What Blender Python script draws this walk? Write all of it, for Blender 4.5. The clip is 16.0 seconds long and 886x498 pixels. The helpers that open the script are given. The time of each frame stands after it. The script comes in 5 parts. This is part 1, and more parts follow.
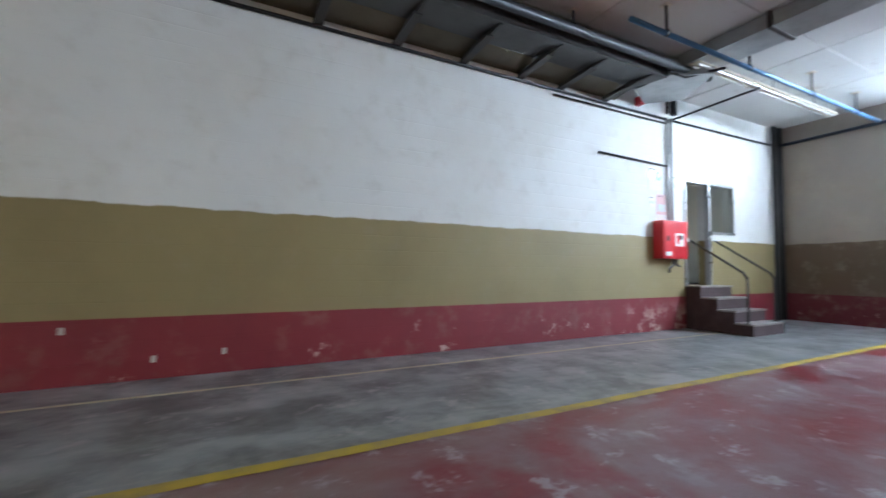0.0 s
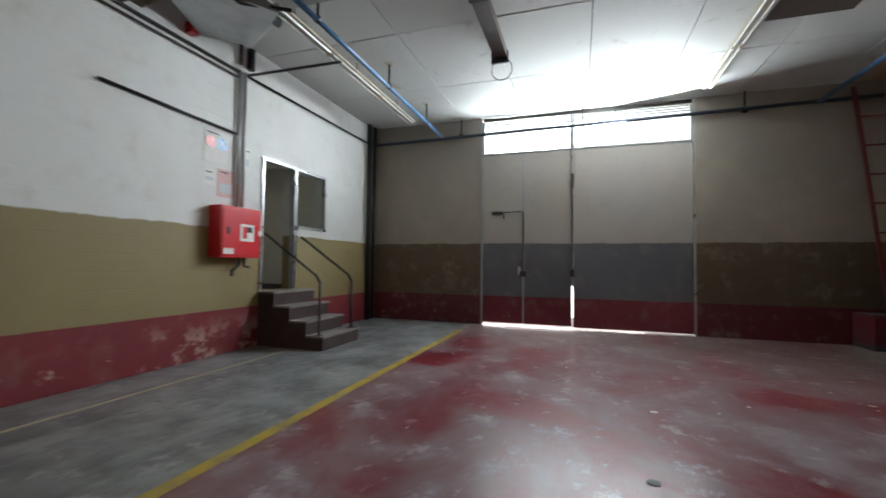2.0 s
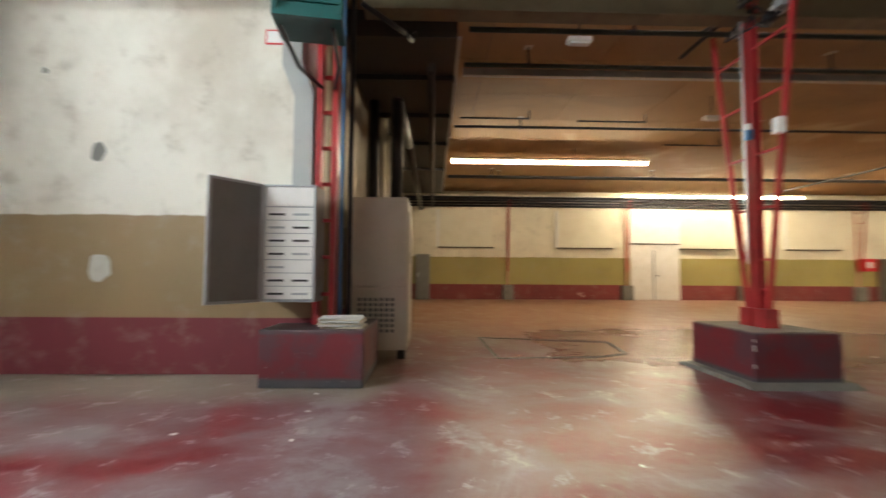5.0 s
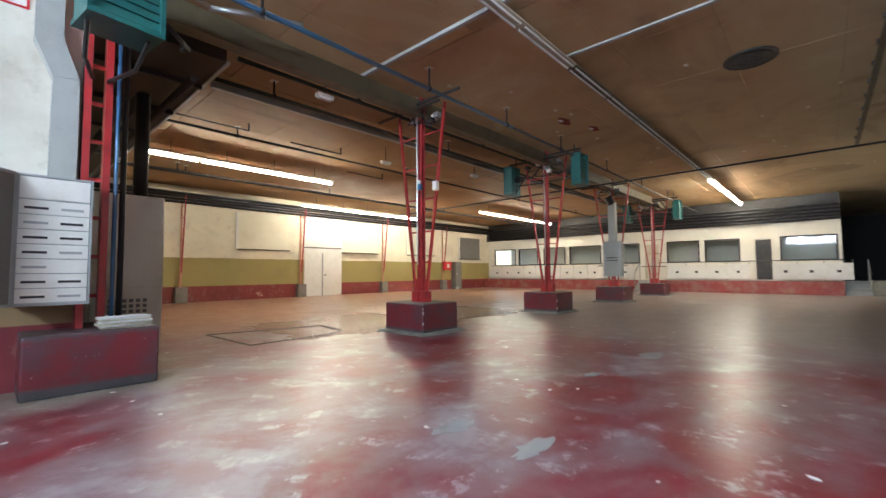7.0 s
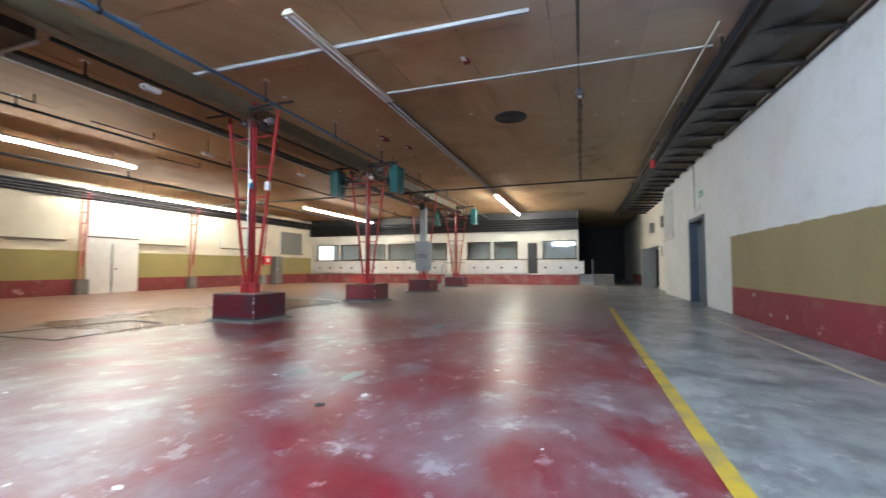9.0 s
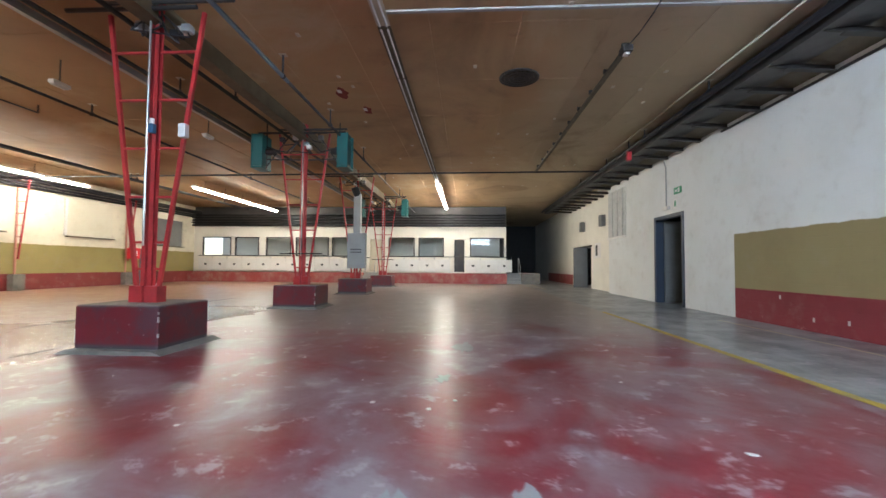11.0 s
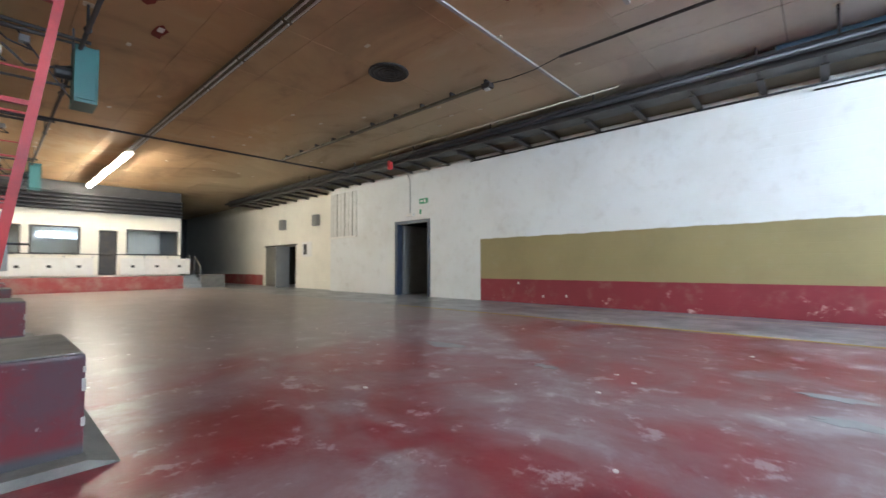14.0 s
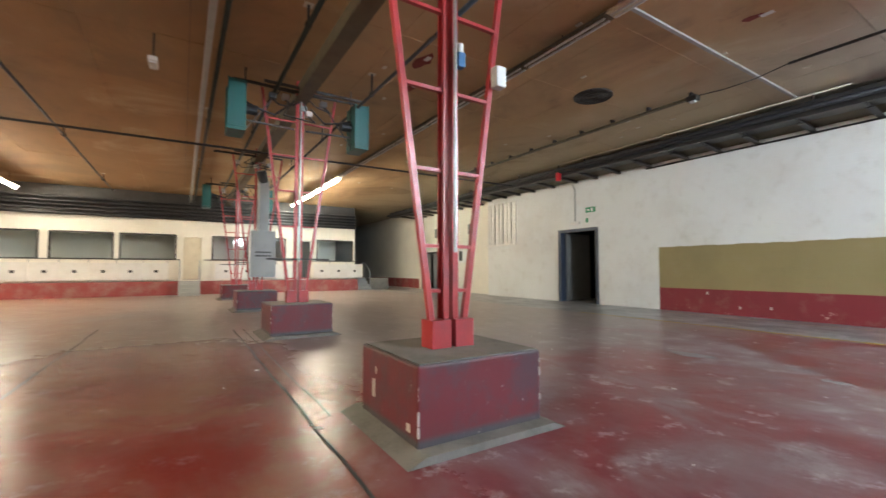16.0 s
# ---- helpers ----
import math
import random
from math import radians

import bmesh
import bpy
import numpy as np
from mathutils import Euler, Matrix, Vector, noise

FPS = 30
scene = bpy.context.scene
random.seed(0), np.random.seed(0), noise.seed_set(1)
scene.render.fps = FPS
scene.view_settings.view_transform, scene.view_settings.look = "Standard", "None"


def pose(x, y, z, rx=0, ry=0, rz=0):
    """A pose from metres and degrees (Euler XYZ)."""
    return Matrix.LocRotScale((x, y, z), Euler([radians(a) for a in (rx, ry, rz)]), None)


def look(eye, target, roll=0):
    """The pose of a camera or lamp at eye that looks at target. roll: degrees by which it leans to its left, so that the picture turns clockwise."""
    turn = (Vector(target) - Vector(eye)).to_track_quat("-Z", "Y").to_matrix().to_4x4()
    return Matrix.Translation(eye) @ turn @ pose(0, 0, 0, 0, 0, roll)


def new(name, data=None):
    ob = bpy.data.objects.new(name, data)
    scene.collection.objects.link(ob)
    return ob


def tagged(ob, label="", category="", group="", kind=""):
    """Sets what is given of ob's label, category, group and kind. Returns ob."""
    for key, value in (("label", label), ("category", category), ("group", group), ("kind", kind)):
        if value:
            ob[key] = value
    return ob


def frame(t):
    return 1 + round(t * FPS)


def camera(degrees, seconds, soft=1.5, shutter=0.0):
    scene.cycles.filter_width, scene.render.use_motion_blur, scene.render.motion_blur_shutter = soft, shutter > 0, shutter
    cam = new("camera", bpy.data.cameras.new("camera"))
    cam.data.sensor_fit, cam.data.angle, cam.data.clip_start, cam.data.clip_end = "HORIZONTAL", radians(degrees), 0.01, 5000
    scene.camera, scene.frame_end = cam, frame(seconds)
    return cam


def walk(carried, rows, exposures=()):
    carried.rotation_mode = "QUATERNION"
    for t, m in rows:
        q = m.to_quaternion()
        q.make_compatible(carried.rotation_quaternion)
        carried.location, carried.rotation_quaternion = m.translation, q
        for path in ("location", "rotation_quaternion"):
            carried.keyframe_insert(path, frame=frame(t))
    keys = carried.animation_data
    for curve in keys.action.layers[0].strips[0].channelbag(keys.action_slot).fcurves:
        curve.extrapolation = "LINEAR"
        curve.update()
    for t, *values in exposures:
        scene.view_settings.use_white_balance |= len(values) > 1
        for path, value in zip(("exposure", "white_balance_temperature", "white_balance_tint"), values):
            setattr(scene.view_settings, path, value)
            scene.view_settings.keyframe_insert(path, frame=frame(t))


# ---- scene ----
cam = camera(93.6, 16.0, shutter=0.4)
PATH = [
    (0, (-2.869, 0.790, 1.158), (-1.952, 2.565, 1.255), 0.39),
    (0.5, (-2.280, 0.955, 1.166), (-1.009, 2.496, 1.264), 0.45),
    (1, (-1.518, 0.767, 1.272), (0.029, 2.031, 1.355), 0.7),
    (1.5, (-0.728, 0.98, 1.319), (1.04, 1.91, 1.4), 0.5),
    (2, (-0.033, 1.163, 1.325), (1.866, 1.787, 1.4), 0.7),
    (2.5, (0.588, 1.24, 1.24), (2.57, 1.495, 1.33), 0.7),
    (3, (1.138, 1.171, 1.277), (3.129, 0.994, 1.36), 0.7),
    (3.5, (1.487, 0.992, 1.245), (3.339, 0.242, 1.336), -0.4),
    (4, (1.789, 0.992, 1.244), (3.201, -0.421, 1.336), 0.1),
    (4.5, (2.011, 0.823, 1.189), (2.805, -1.009, 1.297), 0.5),
    (5, (2.45, 0.902, 1.191), (2.404, -1.095, 1.297), 0.4),
    (5.2, (2.57, 0.969, 1.194), (2.234, -1.0, 1.296), 0.2),
    (7.3, (4.77, 2.171, 1.129), (3.241, 0.886, 1.24), -0.4),
    (7.5, (4.979, 2.318, 1.121), (3.422, 1.067, 1.229), -0.4),
    (8, (5.446, 2.663, 1.149), (3.833, 1.485, 1.252), -0.4),
    (8.5, (5.824, 2.884, 1.13), (4.087, 1.898, 1.226), -0.4),
    (9, (5.749, 2.731, 1.098), (3.853, 2.103, 1.186), -0.1),
    (9.2, (5.697, 2.633, 1.123), (3.764, 2.126, 1.207), 0.3),
    (11.3, (3.618, -0.229, 1.051), (1.62, -0.208, 1.131), 0.2),
    (11.5, (3.506, -0.509, 1.037), (1.513, -0.37, 1.117), 0.1),
    (12, (3.132, -1.257, 1.03), (1.16, -0.936, 1.115), 0.2),
    (12.5, (2.771, -1.861, 1.068), (0.836, -1.365, 1.149), 0.1),
    (13, (2.365, -2.407, 1.093), (0.527, -1.621, 1.17), 0.5),
    (13.5, (2.135, -3.121, 1.029), (0.434, -2.072, 1.106), 0.2),
    (14, (1.937, -3.795, 1.006), (0.588, -2.321, 1.089), -0.3),
    (14.5, (1.751, -4.502, 1.022), (0.501, -2.944, 1.102), 0.4),
    (15, (1.507, -5.099, 1.065), (0.267, -3.532, 1.159), -0.3),
    (15.5, (1.321, -5.494, 1.105), (-0.172, -4.166, 1.189), 0.1),
    (16, (1.392, -5.75, 1.169), (-0.302, -4.691, 1.266), -0.0),
]
# seconds, stops, kelvin, tint
EXPOSURES = [(0.0, 1.0, 5900, 10), (0.5, 0.6, 6200, 10), (1.0, 0.2, 6600, 10), (2.0, -0.2, 7000, 10), (3.0, -0.25, 7300, 10), (4.0, -0.45, 7500, 10),
             (4.25, -0.4, 7600, 10), (4.5, 0.45, 7600, 10), (5.0, 1.1, 7400, 10), (5.2, 1.15, 7300, 10), (7.3, 1.25, 6000, 10), (9.0, 1.35, 5700, 10), (11.3, 1.45, 5800, 10),
             (13.0, 1.5, 5900, 10), (14.0, 1.6, 5900, 10), (14.5, 1.4, 5800, 10), (16.0, 1.65, 6400, 10)]
walk(cam, [(t, look(eye, target, roll)) for t, eye, target, roll in PATH], EXPOSURES)

# ---- plan: x west to east, y south to north ----
NY, EX, SY, CZ = 6.06, 9.21, -3.95, 4.68      # north wall, gate wall, entrance south wall, ceiling
HALL_S, HALL_E, FAR_X, FAR_R = -17.0, 3.75, -21.5, 2.6
NY2, JOG = 6.4, -13.6                         # north wall west of its jog
WEST = -34.0
BAND_R, BAND_O = 0.64, 1.81                   # tops of the red and ochre paint bands
COLS = [-1.40, -6.53, -11.66, -16.79]
CY = -3.96

# ---- world and daylight ----
world = bpy.data.worlds.new("sky")
scene.world = world
world.use_nodes = True
wn = world.node_tree.nodes
sky = wn.new("ShaderNodeTexSky")
sky.sky_type = "NISHITA"
sky.sun_disc = False
sky.sun_elevation, sky.sun_rotation = radians(48), radians(200)
wn["Background"].inputs["Strength"].default_value = 0.12
world.node_tree.links.new(sky.outputs[0], wn["Background"].inputs["Color"])
sun_data = bpy.data.lights.new("sun", "SUN")
sun_data.energy, sun_data.angle, sun_data.color = 3.0, radians(0.5), (1.0, 0.95, 0.88)
sun_ob = new("sun", sun_data)
sun_ob.matrix_world = look((0, 0, 40), (10, 25, 0))


def area_lamp(name, m, sx, sy, watts, color):
    data = bpy.data.lights.new(name, "AREA")
    data.shape, data.size, data.size_y, data.energy, data.color = "RECTANGLE", sx, sy, watts, color
    ob = new(name, data)
    ob.matrix_world = m
    return ob


# sky light through the strip window over the gate
area_lamp("window_daylight", look((EX + 0.14, 1.16, 4.22), (EX - 3, 2.2, 5.0)), 4.2, 0.6, 680, (0.76, 0.88, 1.0))
area_lamp("gate_gap_daylight", look((EX + 0.12, 1.6, 0.03), (8, 1.6, 0.0)), 3.4, 0.05, 8, (0.9, 0.95, 1.0))


# ---- materials ----
def nodes_of(name):
    m = bpy.data.materials.new(name)
    m.use_nodes = True
    nt = m.node_tree
    return m, nt, nt.nodes["Principled BSDF"]


def add(nt, kind, **values):
    n = nt.nodes.new(kind)
    for key, value in values.items():
        if key in n.inputs:
            n.inputs[key].default_value = value
    return n


def noise_tex(nt, scale, detail=6, rough=0.6, vec=None):
    n = add(nt, "ShaderNodeTexNoise", Scale=scale, Detail=detail, Roughness=rough)
    if vec is not None:
        nt.links.new(vec, n.inputs["Vector"])
    return n.outputs["Fac"]


def ramp(nt, fac, lo, hi):
    n = nt.nodes.new("ShaderNodeMapRange")
    n.interpolation_type = "SMOOTHSTEP"
    nt.links.new(fac, n.inputs["Value"])
    n.inputs["From Min"].default_value, n.inputs["From Max"].default_value = lo, hi
    return n.outputs["Result"]


def mixc(nt, fac, a, b):
    n = nt.nodes.new("ShaderNodeMix")
    n.data_type = "RGBA"
    ins = {"f": n.inputs[0], "a": n.inputs[6], "b": n.inputs[7]}
    for key, v in (("f", fac), ("a", a), ("b", b)):
        if isinstance(v, bpy.types.NodeSocket):
            nt.links.new(v, ins[key])
        elif key == "f":
            ins[key].default_value = v
        else:
            ins[key].default_value = (*v, 1)
    return n.outputs[2]


def calc(nt, op, a, b=0.0):
    n = nt.nodes.new("ShaderNodeMath")
    n.operation = op
    for i, v in enumerate((a, b)):
        if isinstance(v, bpy.types.NodeSocket):
            nt.links.new(v, n.inputs[i])
        else:
            n.inputs[i].default_value = v
    return n.outputs[0]


def world_xyz(nt):
    g = nt.nodes.new("ShaderNodeNewGeometry")
    sp = nt.nodes.new("ShaderNodeSeparateXYZ")
    nt.links.new(g.outputs["Position"], sp.inputs[0])
    return g.outputs["Position"], sp.outputs


def bump(nt, bsdf, fac, strength, dist=0.01):
    b = add(nt, "ShaderNodeBump", Strength=strength, Distance=dist)
    nt.links.new(fac, b.inputs["Height"])
    nt.links.new(b.outputs["Normal"], bsdf.inputs["Normal"])


def plain(name, color, rough=0.5, metal=0.0, worn=None, amount=0.35, scale=6.0, bumpy=0.15):
    """Paint, metal or plastic with grain at two scales and worn patches."""
    m, nt, bsdf = nodes_of(name)
    pos, _ = world_xyz(nt)
    big, fine = noise_tex(nt, scale, 5, 0.6, pos), noise_tex(nt, scale * 12, 4, 0.7, pos)
    worn = worn or tuple(c * 0.55 for c in color)
    f = calc(nt, "MULTIPLY", ramp(nt, calc(nt, "ADD", calc(nt, "MULTIPLY", big, 0.7), calc(nt, "MULTIPLY", fine, 0.3)), 0.42, 0.68), amount)
    nt.links.new(mixc(nt, f, color, worn), bsdf.inputs["Base Color"])
    r = nt.nodes.new("ShaderNodeMapRange")
    nt.links.new(big, r.inputs["Value"])
    r.inputs["To Min"].default_value, r.inputs["To Max"].default_value = max(0.05, rough - 0.12), min(1, rough + 0.12)
    nt.links.new(r.outputs[0], bsdf.inputs["Roughness"])
    bsdf.inputs["Metallic"].default_value = metal
    bump(nt, bsdf, fine, bumpy, 0.004)
    return m


def glow(name, color, strength):
    m, nt, bsdf = nodes_of(name)
    bsdf.inputs["Base Color"].default_value = (*color, 1)
    bsdf.inputs["Emission Color"].default_value = (*color, 1)
    bsdf.inputs["Emission Strength"].default_value = strength
    return m


def wall_paint(name, white, ochre, red, band_from=None, stain=0.35, blocks=False, salts=None, upper_dirt=(0.42, 0.36, 0.28)):
    """Plaster in three painted bands; bands only east of band_from where given."""
    m, nt, bsdf = nodes_of(name)
    pos, xyz = world_xyz(nt)
    big, mid, fine = noise_tex(nt, 0.7, 6, 0.6, pos), noise_tex(nt, 3.2, 8, 0.65, pos), noise_tex(nt, 40, 4, 0.6, pos)
    wav = noise_tex(nt, 2.2, 5, 0.7, pos)
    z = calc(nt, "ADD", xyz[2], calc(nt, "MULTIPLY", calc(nt, "SUBTRACT", wav, 0.5), 0.09))
    z2 = calc(nt, "ADD", xyz[2], calc(nt, "MULTIPLY", calc(nt, "SUBTRACT", mid, 0.5), 0.012))
    dirt = ramp(nt, big, 0.4, 0.75)
    grime = calc(nt, "MULTIPLY", ramp(nt, mid, 0.5, 0.8), stain)
    w = mixc(nt, calc(nt, "MULTIPLY", dirt, stain), white, upper_dirt)
    o = mixc(nt, calc(nt, "MULTIPLY", dirt, 0.6), ochre, tuple(c * 0.75 for c in ochre))
    flake = noise_tex(nt, 2.6, 10, 0.72, pos)
    top = 0.45
    if salts is not None:
        near = calc(nt, "MULTIPLY", ramp(nt, xyz[0], salts[0], salts[1]), ramp(nt, xyz[0], salts[1] + 0.9, salts[1] + 0.5))
        flake = calc(nt, "ADD", flake, calc(nt, "MULTIPLY", near, 0.13))
        top = 0.62
    peel = ramp(nt, flake, 0.615, 0.675)
    low = ramp(nt, xyz[2], top, 0.08)
    r = mixc(nt, calc(nt, "MULTIPLY", peel, low), red, (0.55, 0.38, 0.33))
    r = mixc(nt, calc(nt, "MULTIPLY", dirt, 0.5), r, tuple(c * 0.55 for c in red))
    is_o, is_r = ramp(nt, z, BAND_O + 0.012, BAND_O - 0.012), ramp(nt, z2, BAND_R + 0.006, BAND_R - 0.006)
    if band_from is not None:
        east = ramp(nt, xyz[0], band_from - 0.01, band_from + 0.01)
        is_o, is_r = calc(nt, "MULTIPLY", is_o, east), calc(nt, "MULTIPLY", is_r, east)
    c = mixc(nt, is_r, mixc(nt, is_o, w, o), r)
    c = mixc(nt, grime, c, (0.30, 0.25, 0.19))
    nt.links.new(c, bsdf.inputs["Base Color"])
    bsdf.inputs["Roughness"].default_value = 0.62
    h = calc(nt, "ADD", calc(nt, "MULTIPLY", mid, 0.7), calc(nt, "MULTIPLY", fine, 0.3))
    if blocks:
        zz = calc(nt, "ABSOLUTE", calc(nt, "SUBTRACT", calc(nt, "FRACT", calc(nt, "MULTIPLY", xyz[2], 5.0)), 0.5))
        h = calc(nt, "SUBTRACT", h, calc(nt, "MULTIPLY", ramp(nt, zz, 0.46, 0.5), 0.6))
    bump(nt, bsdf, h, 0.35, 0.012)
    return m


def floor_paint():
    """Worn red floor paint over grey concrete: scuffed haze, dust by the gate, a bare aisle, wet polish south of the columns."""
    m, nt, bsdf = nodes_of("floor_paint")
    pos, xyz = world_xyz(nt)
    big, mid = noise_tex(nt, 0.45, 7, 0.62, pos), noise_tex(nt, 1.7, 9, 0.68, pos)
    fine, tiny = noise_tex(nt, 9, 8, 0.7, pos), noise_tex(nt, 60, 3, 0.6, pos)
    warped = add(nt, "ShaderNodeTexNoise", Scale=0.75, Detail=8.0, Roughness=0.6, Distortion=0.7)
    nt.links.new(pos, warped.inputs["Vector"])
    cloud = warped.outputs["Fac"]
    # broom and wheel streaks along the walk
    stretch = nt.nodes.new("ShaderNodeMapping")
    stretch.inputs["Scale"].default_value = (0.8, 1.7, 1.0)
    stretch.inputs["Rotation"].default_value = (0, 0, 0.25)
    nt.links.new(pos, stretch.inputs["Vector"])
    streak = noise_tex(nt, 1.1, 7, 0.58, stretch.outputs[0])
    concrete = mixc(nt, ramp(nt, mid, 0.34, 0.66), (0.105, 0.11, 0.11), (0.30, 0.315, 0.32))
    concrete = mixc(nt, calc(nt, "MULTIPLY", ramp(nt, streak, 0.48, 0.68), 0.6), concrete, (0.42, 0.435, 0.44))
    concrete = mixc(nt, calc(nt, "MULTIPLY", ramp(nt, cloud, 0.5, 0.72), 0.4), concrete, (0.12, 0.123, 0.12))
    red = mixc(nt, ramp(nt, cloud, 0.36, 0.6), (0.20, 0.014, 0.024), (0.165, 0.045, 0.055))
    red = mixc(nt, calc(nt, "MULTIPLY", ramp(nt, fine, 0.4, 0.8), 0.25), red, (0.27, 0.12, 0.125))
    wob = calc(nt, "MULTIPLY", calc(nt, "SUBTRACT", big, 0.5), 5.0)
    # the paint thins towards the hall's middle and the column row
    south = ramp(nt, calc(nt, "ADD", xyz[1], wob), -6.0, -8.6)
    west = ramp(nt, calc(nt, "ADD", xyz[0], wob), -1.4, -5.0)
    worn = ramp(nt, calc(nt, "ADD", calc(nt, "ADD", calc(nt, "MULTIPLY", cloud, 0.6), calc(nt, "MULTIPLY", streak, 0.4)), calc(nt, "MULTIPLY", west, 0.07)), 0.41, 0.60)
    c = mixc(nt, calc(nt, "MULTIPLY", worn, 0.7), red, mixc(nt, mid, (0.20, 0.115, 0.125), (0.32, 0.265, 0.285)))
    bald = ramp(nt, calc(nt, "ADD", calc(nt, "MULTIPLY", mid, 0.5), calc(nt, "MULTIPLY", cloud, 0.5)), 0.52, 0.61)
    c = mixc(nt, calc(nt, "MULTIPLY", bald, 0.45), c, (0.36, 0.34, 0.36))
    deep = mixc(nt, ramp(nt, mid, 0.35, 0.7), (0.26, 0.10, 0.05), (0.32, 0.21, 0.13))
    dust = ramp(nt, calc(nt, "ADD", calc(nt, "SUBTRACT", xyz[0], calc(nt, "MULTIPLY", xyz[1], 0.5)), calc(nt, "MULTIPLY", wob, 0.5)), 4.2, 9.5)
    c = mixc(nt, calc(nt, "MULTIPLY", dust, calc(nt, "ADD", 0.45, calc(nt, "MULTIPLY", ramp(nt, streak, 0.4, 0.62), 0.45))), c, mixc(nt, cloud, (0.10, 0.055, 0.05), (0.19, 0.145, 0.12)))
    edge = ramp(nt, calc(nt, "ADD", xyz[1], calc(nt, "MULTIPLY", wob, 0.15)), -2.75, -3.25)
    edge = calc(nt, "MULTIPLY", edge, ramp(nt, xyz[0], 2.6, 3.2))
    c = mixc(nt, calc(nt, "MULTIPLY", edge, 0.8), c, mixc(nt, mid, (0.17, 0.145, 0.11), (0.36, 0.32, 0.26)))
    c = mixc(nt, calc(nt, "MULTIPLY", west, 0.78), c, mixc(nt, streak, (0.20, 0.175, 0.15), (0.36, 0.32, 0.28)))
    c = mixc(nt, calc(nt, "MULTIPLY", south, 0.85), c, deep)
    # damp, darker paint round the first column's south side
    damp = calc(nt, "MULTIPLY", ramp(nt, calc(nt, "ADD", xyz[1], calc(nt, "MULTIPLY", wob, 0.1)), -3.9, -5.3), calc(nt, "MULTIPLY", ramp(nt, xyz[0], 1.8, -0.6), calc(nt, "SUBTRACT", 1.0, south)))
    damp = calc(nt, "MULTIPLY", damp, ramp(nt, xyz[0], -7.4, -4.6))
    c = mixc(nt, calc(nt, "MULTIPLY", damp, 0.8), c, mixc(nt, ramp(nt, cloud, 0.4, 0.68), (0.19, 0.026, 0.019), (0.20, 0.08, 0.04)))
    aisle = ramp(nt, xyz[1], 3.43, 3.46)
    c = mixc(nt, aisle, c, concrete)
    scuff = ramp(nt, noise_tex(nt, 3.3, 14, 0.74, pos), 0.55, 0.63)
    c = mixc(nt, calc(nt, "MULTIPLY", calc(nt, "MULTIPLY", scuff, 0.6), calc(nt, "SUBTRACT", 1.0, calc(nt, "MULTIPLY", damp, 0.8))), c, (0.46, 0.41, 0.43))
    nt.links.new(c, bsdf.inputs["Base Color"])
    rr = nt.nodes.new("ShaderNodeMapRange")
    nt.links.new(calc(nt, "ADD", calc(nt, "MULTIPLY", cloud, 0.7), calc(nt, "MULTIPLY", fine, 0.3)), rr.inputs["Value"])
    rr.inputs["From Min"].default_value, rr.inputs["From Max"].default_value = 0.2, 0.8
    rr.inputs["To Min"].default_value, rr.inputs["To Max"].default_value = 0.24, 0.38
    rough = calc(nt, "ADD", rr.outputs[0], calc(nt, "MULTIPLY", dust, 0.15))
    rough = calc(nt, "SUBTRACT", rough, calc(nt, "MULTIPLY", damp, 0.1))
    nt.links.new(calc(nt, "MAXIMUM", rough, 0.07), bsdf.inputs["Roughness"])
    bsdf.inputs["Specular IOR Level"].default_value = 0.32
    h = calc(nt, "ADD", calc(nt, "MULTIPLY", fine, 0.5), calc(nt, "ADD", calc(nt, "MULTIPLY", tiny, 0.15), calc(nt, "MULTIPLY", noise_tex(nt, 4.0, 2, 0.5, pos), 0.8)))
    bump(nt, bsdf, h, 0.36, 0.014)
    return m


